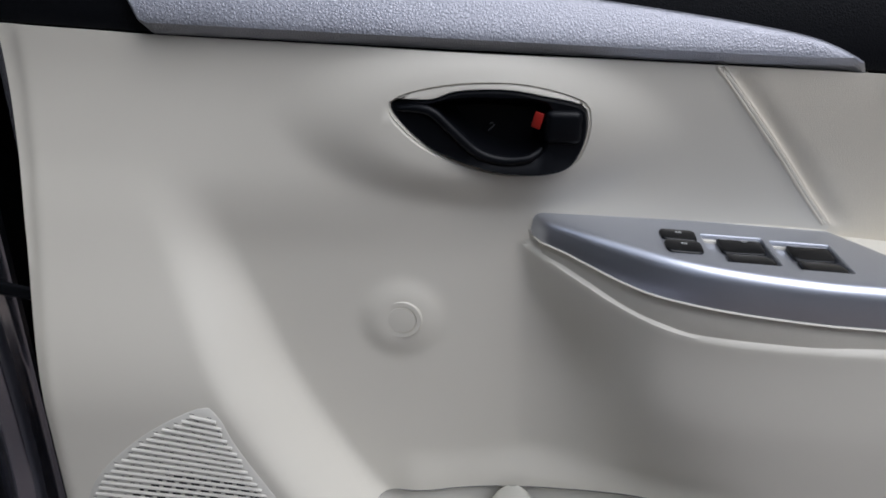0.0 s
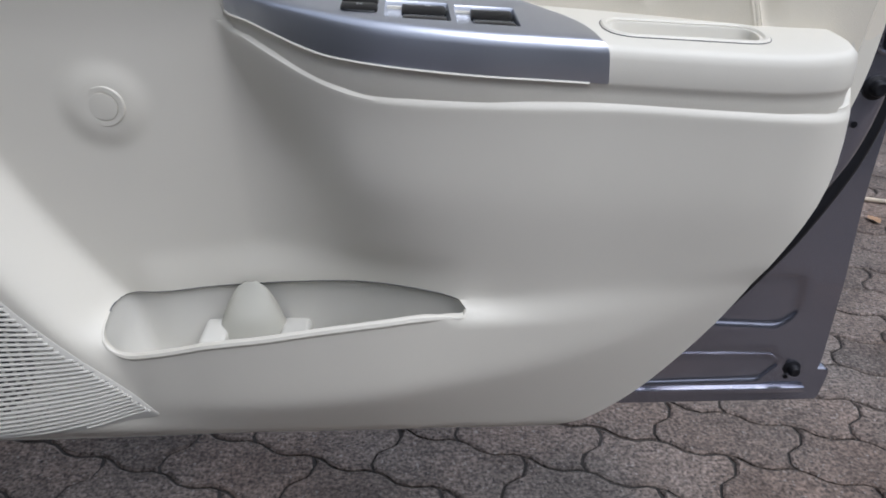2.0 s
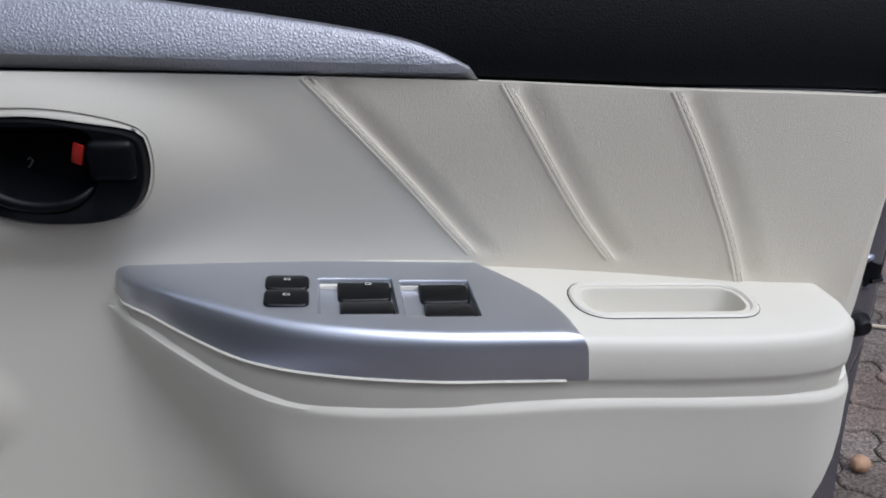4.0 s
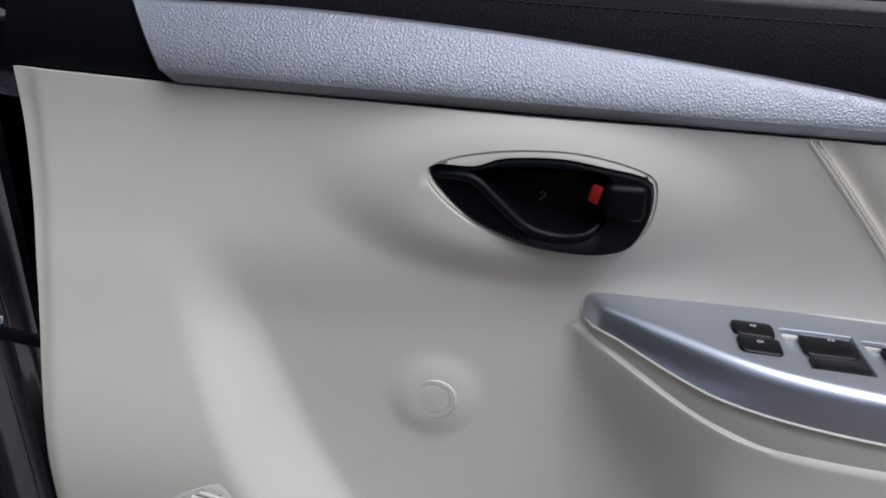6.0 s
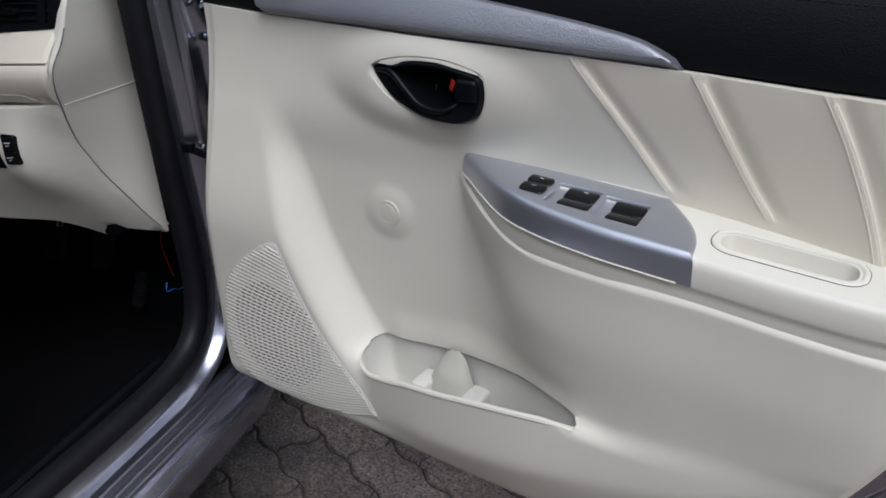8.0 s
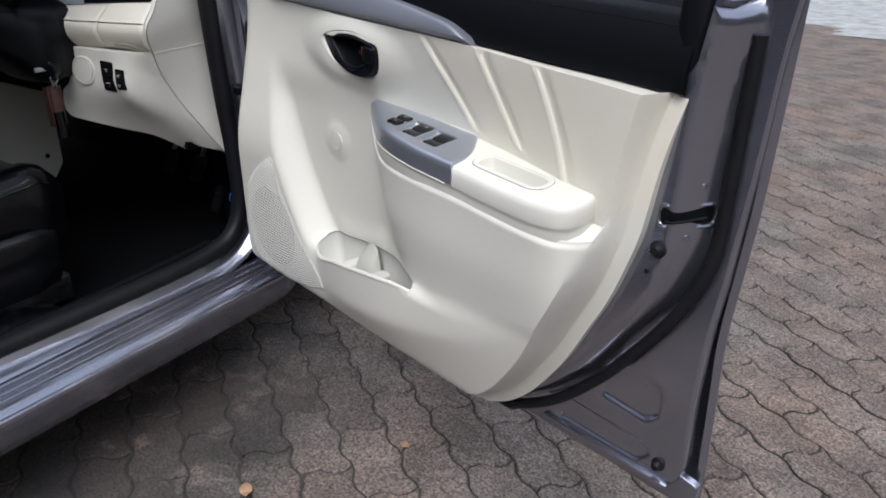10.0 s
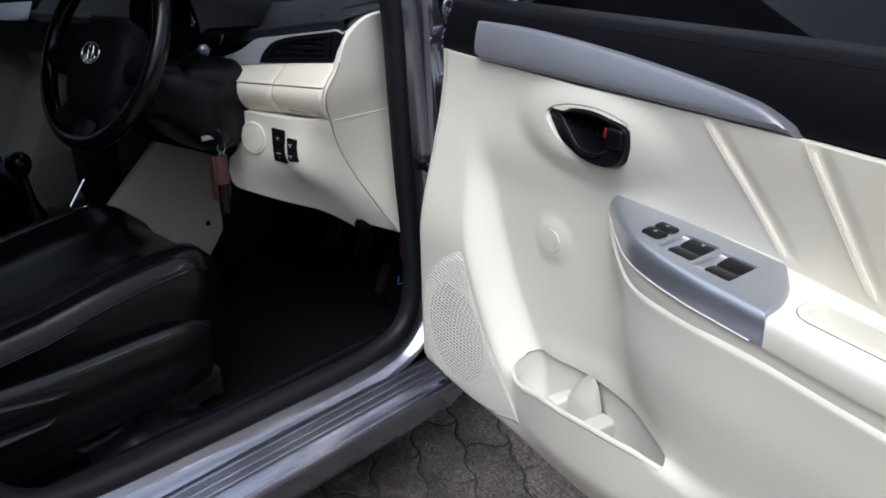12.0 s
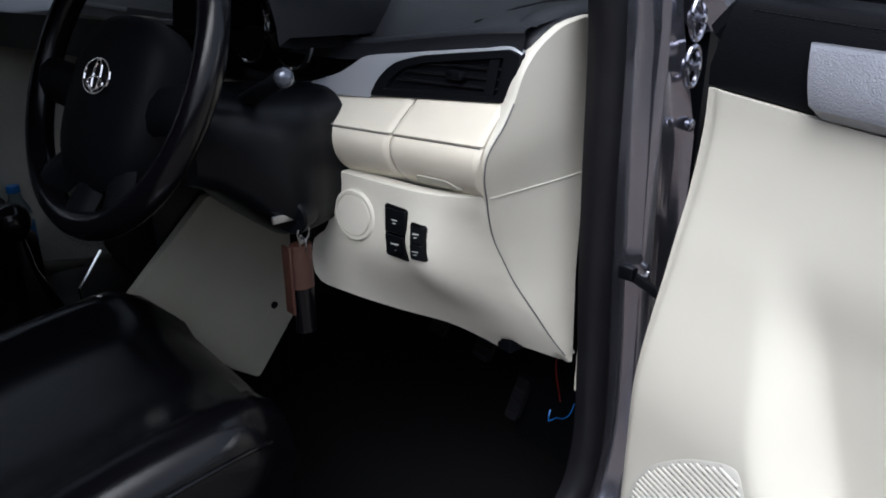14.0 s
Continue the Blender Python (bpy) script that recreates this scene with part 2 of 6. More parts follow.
def smooth_loop(points, step=0.01, closed=True):
    """A Catmull-Rom curve through the points, evenly split."""
    pts = [Vector(p) for p in points]
    n = len(pts)
    dense = []
    for i in range(n if closed else n - 1):
        if closed:
            a, b, c, d = pts[i - 1], pts[i], pts[(i + 1) % n], pts[(i + 2) % n]
        else:
            a, b, c, d = pts[max(i - 1, 0)], pts[i], pts[i + 1], pts[min(i + 2, n - 1)]
        parts = max(1, round((c - b).length / step))
        for k in range(parts):
            u = k / parts
            dense.append(0.5 * (2 * b + (c - a) * u + (2 * a - 5 * b + 4 * c - d) * u * u + (3 * b - a - 3 * c + d) * u ** 3))
    if not closed:
        dense.append(pts[-1])
    return dense


def even_curve(points, parts=4):
    """An open Catmull-Rom curve with as many parts between any two points."""
    pts = [Vector(p) for p in points]
    out = []
    for i in range(len(pts) - 1):
        a, b, c, d = pts[max(i - 1, 0)], pts[i], pts[i + 1], pts[min(i + 2, len(pts) - 1)]
        for k in range(parts):
            u = k / parts
            out.append(0.5 * (2 * b + (c - a) * u + (2 * a - 5 * b + 4 * c - d) * u * u + (3 * b - a - 3 * c + d) * u ** 3))
    return out + [pts[-1]]


def polyline(points, step=0.02, closed=True):
    """The same, with straight sides and sharp corners."""
    pts = [Vector(p) for p in points]
    out = []
    for i in range(len(pts) if closed else len(pts) - 1):
        a, b = pts[i], pts[(i + 1) % len(pts)]
        k = max(1, round((b - a).length / step))
        out += [a.lerp(b, j / k) for j in range(k)]
    if not closed:
        out.append(pts[-1])
    return out


def rounded(points, radius, parts=5):
    """A polygon with rounded corners; radius may be a list."""
    pts = [Vector(p) for p in points]
    n, out = len(pts), []
    for i in range(n):
        r = radius[i] if isinstance(radius, (list, tuple)) else radius
        a, b, c = pts[i - 1], pts[i], pts[(i + 1) % n]
        if r <= 0:
            out.append(b)
            continue
        r = min(r, (a - b).length * 0.48, (c - b).length * 0.48)
        p, q = b + (a - b).normalized() * r, b + (c - b).normalized() * r
        for k in range(parts + 1):
            u = k / parts
            out.append(p.lerp(b, u).lerp(b.lerp(q, u), u))
    return out


def area2(loop):
    return 0.5 * sum(a[0] * b[1] - b[0] * a[1] for a, b in zip(loop, loop[1:] + loop[:1]))


def ccw(loop):
    loop = [Vector((p[0], p[1])) for p in loop]
    return loop if area2(loop) > 0 else loop[::-1]


def offset(loop, d):
    """A counter-clockwise loop pushed outwards by d."""
    n, out = len(loop), []
    for i in range(n):
        a, b, c = loop[i - 1], loop[i], loop[(i + 1) % n]
        e, f = (b - a).normalized(), (c - b).normalized()
        m = Vector((e.y + f.y, -e.x - f.x))
        m = m.normalized() if m.length > 1e-9 else Vector((e.y, -e.x))
        out.append(b + m * d / max(0.5, m.dot(Vector((e.y, -e.x)))))
    return out


def inside(poly, xs, ys):
    """Which points lie in the polygon."""
    hit = np.zeros(len(xs), bool)
    px, py = np.array([p[0] for p in poly]), np.array([p[1] for p in poly])
    qx, qy = np.roll(px, -1), np.roll(py, -1)
    for a, b, c, d in zip(px, py, qx, qy):
        if b != d:
            hit ^= ((b > ys) != (d > ys)) & (xs < (c - a) * (ys - b) / (d - b) + a)
    return hit


def near(poly, xs, ys):
    """Distance from each point to the closed polygon's edge."""
    best = np.full(len(xs), 9e9)
    for i in range(len(poly)):
        a, b = poly[i - 1], poly[i]
        dx, dy = b[0] - a[0], b[1] - a[1]
        k = np.clip(((xs - a[0]) * dx + (ys - a[1]) * dy) / max(1e-12, dx * dx + dy * dy), 0, 1)
        best = np.minimum(best, np.hypot(xs - a[0] - k * dx, ys - a[1] - k * dy))
    return best


def fill(loops, step, lines=()):
    """Triangles between an outer loop and holes, with an even net of points inside."""
    from mathutils.geometry import delaunay_2d_cdt
    outer = loops[0]
    verts, edges = [], []
    for loop in loops:
        base = len(verts)
        verts += [Vector((p[0], p[1])) for p in loop]
        edges += [(base + i, base + (i + 1) % len(loop)) for i in range(len(loop))]
    for line in lines:
        base = len(verts)
        verts += [Vector((p[0], p[1])) for p in line]
        edges += [(base + i, base + i + 1) for i in range(len(line) - 1)]
    x0, x1 = min(p[0] for p in outer), max(p[0] for p in outer)
    y0, y1 = min(p[1] for p in outer), max(p[1] for p in outer)
    gx, gy = np.meshgrid(np.arange(x0 + step / 2, x1, step), np.arange(y0 + step / 2, y1, step))
    gx[::2] += step * 0.25
    gx, gy = gx.ravel(), gy.ravel()
    if len(gx):
        keep = inside(outer, gx, gy) & (near(outer, gx, gy) > 0.5 * step)
        for loop in loops[1:]:
            keep &= ~inside(loop, gx, gy) & (near(loop, gx, gy) > 0.5 * step)
        for line in lines:
            keep &= near(list(line) + list(line)[::-1], gx, gy) > 0.45 * step
        verts += [Vector((a, b)) for a, b in zip(gx[keep], gy[keep])]
    vs, _, fs, origin, _, _ = delaunay_2d_cdt(verts, edges, [], 0, 1e-7)
    cx = np.array([sum(vs[i].x for i in f) / len(f) for f in fs])
    cy = np.array([sum(vs[i].y for i in f) / len(f) for f in fs])
    ok = inside(outer, cx, cy)
    for loop in loops[1:]:
        ok &= ~inside(loop, cx, cy)
    where = {}
    for i, o in enumerate(origin):
        for k in o:
            where[k] = i
    return vs, [f for f, k in zip(fs, ok) if k], where


def plate(bm, outline, fn, rings=(), holes=(), step=0.02, lines=()):
    """A shaped sheet. fn(u, v, w) gives the place; rings of (outwards, w) wrap its edge; each hole is (loop, rings, close); lines are folds."""
    outer = ccw(outline)
    hole_loops = [ccw(h[0]) for h in holes]
    vs, fs, where = fill([outer] + hole_loops, step, lines)
    made = [bm.verts.new(fn(v.x, v.y, 0.0)) for v in vs]
    for f in fs:
        try:
            bm.faces.new([made[i] for i in f])
        except ValueError:
            pass
    base = 0
    for n, loop in enumerate([outer] + hole_loops):
        last = [made[where[base + i]] for i in range(len(loop))]
        base += len(loop)
        steps = rings if n == 0 else holes[n - 1][1]
        sign = 1 if n == 0 else -1
        ring2 = loop
        for off, w in steps:
            ring2 = offset(loop, off * sign)
            nxt = [bm.verts.new(fn(p.x, p.y, w)) for p in ring2]
            for i in range(len(loop)):
                j = (i + 1) % len(loop)
                quad = [last[i], nxt[i], nxt[j], last[j]] if sign > 0 else [last[j], nxt[j], nxt[i], last[i]]
                if len(set(quad)) == 4:
                    try:
                        bm.faces.new(quad)
                    except ValueError:
                        pass
            last = nxt
        if n and len(holes[n - 1]) > 2 and holes[n - 1][2]:
            w = steps[-1][1]
            v2, f2, _ = fill([ring2], step)
            m2 = [bm.verts.new(fn(v.x, v.y, w)) for v in v2]
            for f in f2:
                bm.faces.new([m2[i] for i in f])
    return bm


def tube(bm, path, radius, sides=8, closed=False, flat=1.0, up=(0, 0, 1)):
    """A round bar along a path; radius may be a function of 0..1."""
    pts = [Vector(p) for p in path]
    n = len(pts)
    rows = []
    for i, p in enumerate(pts):
        a = pts[i - 1] if i or closed else p
        b = pts[(i + 1) % n] if i < n - 1 or closed else p
        d = (b - a).normalized()
        s = d.cross(Vector(up))
        s = s.normalized() if s.length > 1e-4 else d.orthogonal().normalized()
        q = s.cross(d)
        r = radius(i / max(1, n - 1)) if callable(radius) else radius
        rows.append([bm.verts.new(p + r * (s * math.cos(k * math.tau / sides) + q * flat * math.sin(k * math.tau / sides))) for k in range(sides)])
    for i in range(n if closed else n - 1):
        a, b = rows[i], rows[(i + 1) % n]
        for k in range(sides):
            bm.faces.new((a[k], a[(k + 1) % sides], b[(k + 1) % sides], b[k]))
    if not closed:
        bm.faces.new(rows[0][::-1])
        bm.faces.new(rows[-1])
    return bm


def loft(bm, rows, closed_rows=False, cap=False):
    """A skin over rows of points."""
    made = [[bm.verts.new(p) for p in row] for row in rows]
    for a, b in zip(made, made[1:]):
        m = len(a)
        for k in range(m if closed_rows else m - 1):
            j = (k + 1) % m
            bm.faces.new((a[k], a[j], b[j], b[k]))
    if cap:
        bm.faces.new(made[0][::-1])
        bm.faces.new(made[-1])
    return bm


def box(bm, lo, hi, bevel=0.0, m=None, segments=2):
    """A bevelled block."""
    c = [(a + b) / 2 for a, b in zip(lo, hi)]
    s = [b - a for a, b in zip(lo, hi)]
    got = bmesh.ops.create_cube(bm, size=1.0, matrix=Matrix.LocRotScale(c, None, s))
    if bevel:
        es = {e for v in got["verts"] for e in v.link_edges}
        got = bmesh.ops.bevel(bm, geom=list(es), offset=bevel, segments=segments, profile=0.5, affect="EDGES")
    if m is not None:
        vs = {v for f in got.get("faces", []) for v in f.verts} if bevel else set(got["verts"])
        bmesh.ops.transform(bm, matrix=m, verts=list(vs))
    return bm


def disc(bm, centre, axis, profile, sides=24):
    """A turned body: profile of (radius, height) along the axis."""
    q = Vector(axis).to_track_quat("Z", "Y").to_matrix()
    rows = []
    for r, h in profile:
        rows.append([Vector(centre) + q @ Vector((max(r, 1e-5) * math.cos(k * math.tau / sides), max(r, 1e-5) * math.sin(k * math.tau / sides), h)) for k in range(sides)])
    loft(bm, rows, closed_rows=True, cap=True)
    return bm


def mesh(name, bm, mat, flat=False, fix=True):
    if fix:
        bmesh.ops.recalc_face_normals(bm, faces=bm.faces)
    me = bpy.data.meshes.new(name)
    bm.to_mesh(me)
    bm.free()
    me.materials.append(mat)
    if not flat:
        me.shade_smooth()
        me.set_sharp_from_angle(angle=radians(40))
    return me


def thing(name, label, category, m=Matrix(), group="", kind=""):
    ob = new(name)
    ob.matrix_world = m
    return tagged(ob, label, category, group, kind)


def part(name, bm, mat, parent, label="", flat=False):
    ob = new(name, mesh(name, bm, mat, flat))
    ob.parent = parent
    if label:
        ob["label"] = label
    return ob


def solo(name, bm, mat, label, category, m=Matrix(), group="", kind="", flat=False):
    ob = new(name, mesh(name, bm, mat, flat))
    ob.matrix_world = m
    return tagged(ob, label, category, group, kind)


def B():
    return bmesh.new()


# the car's own axes: f forwards, l towards its left side, z up, from the front end of the door sill
CAR_AT, CAR_TURN = Vector((-0.43, 0.63, 0.0)), 104.8
CAR = Matrix.Translation(CAR_AT) @ Matrix.Rotation(radians(CAR_TURN), 4, "Z")


def curve(table, v):
    """A smooth interpolation in a table of pairs, ordered by their first value."""
    n = len(table)
    if v <= table[0][0]:
        return table[0][1]
    if v >= table[-1][0]:
        return table[-1][1]
    i = next(k for k in range(n - 1) if v <= table[k + 1][0])
    (a, p), (b, q) = table[i], table[i + 1]
    h = b - a
    d = (q - p) / h
    m0 = 0.5 * (d + (p - table[i - 1][1]) / (a - table[i - 1][0])) if i else d
    m1 = 0.5 * (d + (table[i + 2][1] - q) / (table[i + 2][0] - b)) if i + 2 < n else d
    u = (v - a) / h
    return (2 * u ** 3 - 3 * u * u + 1) * p + (u ** 3 - 2 * u * u + u) * h * m0 + (3 * u * u - 2 * u ** 3) * q + (u ** 3 - u * u) * h * m1


# ---- the open door ----
car_door = thing("car_door", "open front car door, beige trim, silver inserts, grey painted edge", "car door")

TOP_LINE = [(-0.381, 1.005), (-0.243, 0.997), (0.0, 0.9875), (0.338, 0.975), (0.488, 0.967), (0.60, 0.9635), (0.712, 0.958)]
RIGHT_EDGE = [(0.712, 0.958), (0.700, 0.902), (0.690, 0.842), (0.681, 0.770), (0.667, 0.716), (0.646, 0.655), (0.616, 0.592), (0.577, 0.515),
              (0.522, 0.434), (0.478, 0.387), (0.437, 0.358), (0.396, 0.342)]
LOWER_EDGE = [(0.32, 0.338), (0.1, 0.336), (-0.06, 0.332), (-0.20, 0.330), (-0.27, 0.332), (-0.318, 0.344), (-0.349, 0.370), (-0.364, 0.415), (-0.369, 0.48),
              (-0.371, 0.66), (-0.376, 0.84)]
UPPER = [(-0.38, 0.568), (-0.24, 0.567), (0.0, 0.562), (0.22, 0.563), (0.34, 0.560), (0.49, 0.551), (0.60, 0.542), (0.70, 0.534)]
MIDDLE = [(-0.38, 0.548), (-0.2, 0.551), (-0.04, 0.560), (0.08, 0.573), (0.22, 0.579), (0.35, 0.577), (0.46, 0.564), (0.56, 0.546), (0.70, 0.526)]
BAND = [(0.30, 0.10), (0.42, 0.005), (0.48, -0.050), (0.55, -0.102), (0.67, -0.170), (0.75, -0.200), (0.86, -0.235), (1.1, -0.26)]
LIP_Y = [(0.055, 0.590), (0.07, 0.578), (0.0853, 0.5605), (0.107, 0.5433), (0.128, 0.529), (0.148, 0.5176), (0.168, 0.5067), (0.187, 0.4970), (0.2065, 0.4905), (0.2255, 0.485), (0.248, 0.4797), (0.32, 0.4712), (0.418, 0.4676), (0.55, 0.464), (0.60, 0.469), (0.622, 0.482), (0.640, 0.510), (0.655, 0.535), (0.70, 0.545)]
LIP_Z = [(0.055, 0.820), (0.0853, 0.8106), (0.107, 0.8017), (0.128, 0.7927), (0.148, 0.7837), (0.168, 0.7765), (0.187, 0.7715), (0.2065, 0.7680), (0.2255, 0.7668), (0.32, 0.7660), (0.418, 0.7650), (0.55, 0.757), (0.70, 0.748)]
FLANK_LOW = [(0.0, 0.640), (0.06, 0.608), (0.10, 0.583), (0.13, 0.5655), (0.157, 0.5510), (0.188, 0.5345), (0.218, 0.5165), (0.247, 0.502), (0.275, 0.4925), (0.30, 0.4865), (0.35, 0.480), (0.42, 0.476), (0.55, 0.475), (0.70, 0.480)]
SKIRT = [(-0.20, 0.502), (-0.10, 0.503), (-0.065, 0.5045), (-0.043, 0.502), (-0.02, 0.495), (0.014, 0.487), (0.05, 0.478), (0.107, 0.469), (0.163, 0.464), (0.22, 0.4625), (0.27, 0.466), (0.33, 0.469), (0.45, 0.472), (0.60, 0.478)]
SKIRT_FOLD = [(-0.38, 0.415), (-0.20, 0.420), (-0.02, 0.434), (0.10, 0.449), (0.22, 0.468), (0.337, 0.490), (0.448, 0.527), (0.548, 0.580), (0.65, 0.62)]
RIM_BACK = [(-0.20, 0.532), (-0.045, 0.534), (0.0, 0.535), (0.03, 0.537), (0.073, 0.541), (0.10, 0.546), (0.126, 0.5515), (0.157, 0.5572), (0.188, 0.5630), (0.218, 0.5685), (0.247, 0.5715), (0.275, 0.5715), (0.297, 0.5715), (0.33, 0.5750), (0.36, 0.5800), (0.42, 0.590), (0.49, 0.600), (0.56, 0.610), (0.70, 0.62)]
RIM_DEPTH = [(-0.10, 0.512), (-0.07, 0.526), (-0.05, 0.545), (-0.03, 0.556), (0.0, 0.565), (0.03, 0.568), (0.073, 0.566), (0.10, 0.560), (0.126, 0.552), (0.157, 0.543), (0.188, 0.532), (0.218, 0.517), (0.247, 0.503), (0.275, 0.492), (0.297, 0.485), (0.35, 0.479)]
BELLY = [(0.04, 0.0), (0.08, 0.008), (0.11, 0.013), (0.135, 0.011), (0.16, 0.002), (0.185, -0.006), (0.21, -0.008), (0.25, -0.006), (0.30, -0.004), (0.55, -0.003), (0.65, -0.001), (0.70, 0.0)]
RIM_FRONT = [(-0.20, 0.470), (-0.060, 0.494), (-0.043, 0.4935), (-0.02, 0.5005), (0.014, 0.511), (0.049, 0.523), (0.107, 0.536), (0.135, 0.5425), (0.163, 0.5480), (0.191, 0.5528), (0.22, 0.557), (0.248, 0.5600), (0.275, 0.5590), (0.297, 0.5530), (0.33, 0.5480), (0.36, 0.547), (0.42, 0.552), (0.49, 0.565), (0.56, 0.578), (0.70, 0.59)]
FLANGE = [(0.33, 0.562), (0.36, 0.560), (0.50, 0.556), (0.60, 0.556), (0.72, 0.560), (0.80, 0.566), (0.90, 0.576), (0.96, 0.586)]
POCKET = [(-0.0735, 0.5180), (-0.0715, 0.5255), (-0.0640, 0.5305), (-0.0480, 0.5335), (-0.0250, 0.5345), (0.0, 0.5350), (0.03, 0.5370), (0.073, 0.5410), (0.10, 0.5460), (0.126, 0.5515), (0.157, 0.5572),
          (0.188, 0.5630), (0.218, 0.5685), (0.247, 0.5715), (0.275, 0.5712), (0.2905, 0.5685), (0.2965, 0.5630), (0.2935, 0.5590), (0.275, 0.5605), (0.248, 0.5600), (0.22, 0.5570), (0.191, 0.5528), (0.163, 0.5480),
          (0.135, 0.5425), (0.107, 0.5360), (0.049, 0.5230), (0.014, 0.5110), (-0.02, 0.5005), (-0.043, 0.4940), (-0.0620, 0.4965), (-0.0718, 0.5065)]
HANDLE = [(-0.046, 0.942), (-0.040, 0.949), (-0.012, 0.949), (0.010, 0.956), (0.050, 0.9575), (0.085, 0.952), (0.112, 0.946), (0.118, 0.936),
          (0.117, 0.915), (0.107, 0.896), (0.086, 0.888), (0.055, 0.888), (0.025, 0.894), (-0.009, 0.907), (-0.034, 0.926)]
BEZEL = [(-0.050, 0.942), (-0.038, 0.953), (-0.008, 0.961), (0.025, 0.9645), (0.060, 0.964), (0.092, 0.958), (0.116, 0.949), (0.122, 0.937),
         (0.121, 0.914), (0.110, 0.893), (0.087, 0.8845), (0.054, 0.8845), (0.023, 0.8905), (-0.012, 0.904), (-0.038, 0.924)]


def edge_gap(x, z, line):
    best = 9.0
    for (a, b), (c, d) in zip(line, line[1:]):
        k = min(1, max(0, ((x - a) * (c - a) + (z - b) * (d - b)) / ((c - a) ** 2 + (d - b) ** 2)))
        best = min(best, math.hypot(x - a - k * (c - a), z - b - k * (d - b)))
    return best


# stitched seams, from the top line down to the armrest
SEAMS = [[(0.222, 0.9785), (0.256, 0.940), (0.289, 0.902), (0.320, 0.864), (0.342, 0.838)],
         [(0.359, 0.9725), (0.384, 0.932), (0.408, 0.893), (0.430, 0.860), (0.452, 0.832)],
         [(0.483, 0.9665), (0.507, 0.925), (0.528, 0.882), (0.544, 0.845), (0.555, 0.812)]]
SEAM_AT = {id(line): [(p.y, p.x) for p in smooth_loop(line, 0.008, False)][::-1] for line in SEAMS}

RIGHT_FINE = [tuple(p) for p in smooth_loop(RIGHT_EDGE + [(0.34, 0.338)], 0.02, False)]


pocket_loop = smooth_loop(POCKET, 0.006)
handle_loop = smooth_loop(HANDLE, 0.006)
bezel_loop = smooth_loop(BEZEL, 0.007)


def soft_min(a, b, r):
    """The smaller of two values, rounded where they meet."""
    h = max(r - abs(a - b), 0.0) / r
    return min(a, b) - h * h * r / 4


def panel_y(x, z):
    """How far from the walker the trim panel's face lies."""
    up, mid = curve(UPPER, x), curve(MIDDLE, x)
    y = up + (mid - up) * s01(0.985, 0.83, z)
    left = 1 - s01(-0.032, 0.034, x - curve(BAND, z))
    y += 0.006 * s01(0.885, 0.795, z) * (1 - left) * (1 - s01(-0.02, 0.16, x))
    y += (0.502 - y) * left * s01(0.90, 0.655, z)
    # the bowed flank under the armrest, ending above in a lip
    lz, ly = curve(LIP_Z, x), curve(LIP_Y, x)
    low = curve(FLANK_LOW, x)
    k = min(1.0, max(0.0, (z - 0.56) / (lz - 0.56)))
    flank = soft_min(y, low + (ly - low) * k + curve(BELLY, x) * s01(0.10, 0.60, k) * s01(1.0, 0.55, k), 0.022 - 0.018 * s01(0.6, 1.0, k))
    groove = min(y, ly + 0.006)
    above = groove + (y - groove) * s01(lz + 0.010, lz + 0.018, z)
    y = above + (min(y, flank) - above) * s01(lz + 0.0050, lz - 0.0030, z)
    back = curve(RIM_BACK, x)
    if -0.12 < x < 0.33:
        y += (curve(RIM_DEPTH, x) - y) * s01(back + 0.05, back, z) * s01(-0.055, 0.0, x) * s01(0.33, 0.29, x)
    # the skirt that stands out below the pocket, and its underside
    skirt = curve(SKIRT, x)
    y += (skirt - y) * s01(back, curve(RIM_FRONT, x), z) * s01(-0.125, -0.045, x)
    fold = curve(SKIRT_FOLD, x)
    k = fold - z
    y += (max(y, 0.508) - y) * min(1.0, 0.5 * (k + math.hypot(k, 0.012)) / (fold - 0.375))
    y += (0.562 - y) * s01(0.405, 0.332, z) ** 1.6
    # the swelling round the handle, and the mound of the clip
    r = math.hypot((x - 0.030) / 0.150, (z - 0.924 + 0.05 * (x - 0.03)) / 0.066)
    y -= 0.013 * (1 - s01(0.55, 1.2, r))
    if -0.055 < x < 0.126 and 0.88 < z < 0.97:
        xa, za = np.array([x]), np.array([z])
        if inside(bezel_loop, xa, za)[0]:
            k = near(bezel_loop, xa, za)[0]
            y += 0.0016 * s01(0.0, 0.0012, k) - 0.0010 * s01(0.0016, 0.0032, k)
    y -= 0.0045 * (1 - s01(0.0195, 0.046, math.hypot(x + 0.040, z - 0.738)))
    # the valley beside each stitched seam
    if x > 0.2 and z > 0.80:
        for line in SEAMS:
            dx = x - along(SEAM_AT[id(line)], z)
            if -0.012 < dx < 0.034:
                fade = s01(line[-1][1] - 0.006, line[-1][1] + 0.012, z)
                y += fade * (0.0028 * s01(0.0035, 0.0100, dx) * s01(0.030, 0.0115, dx) - 0.0010 * s01(-0.010, -0.001, dx) * s01(0.0075, 0.004, dx))
    # rear return flange and edges
    if x > 0.3:
        d = edge_gap(x, z, RIGHT_FINE)
        flange = curve(FLANGE, z)
        y += (max(flange, y) - y) * s01(0.038, 0.021, d) * s01(0.33, 0.40, x)
    if x < -0.35:
        y += 0.005 * s01(-0.360, -0.372, x)
    return y


def panel_at(u, v, w):
    return Vector((u, panel_y(u, v) + w, v))


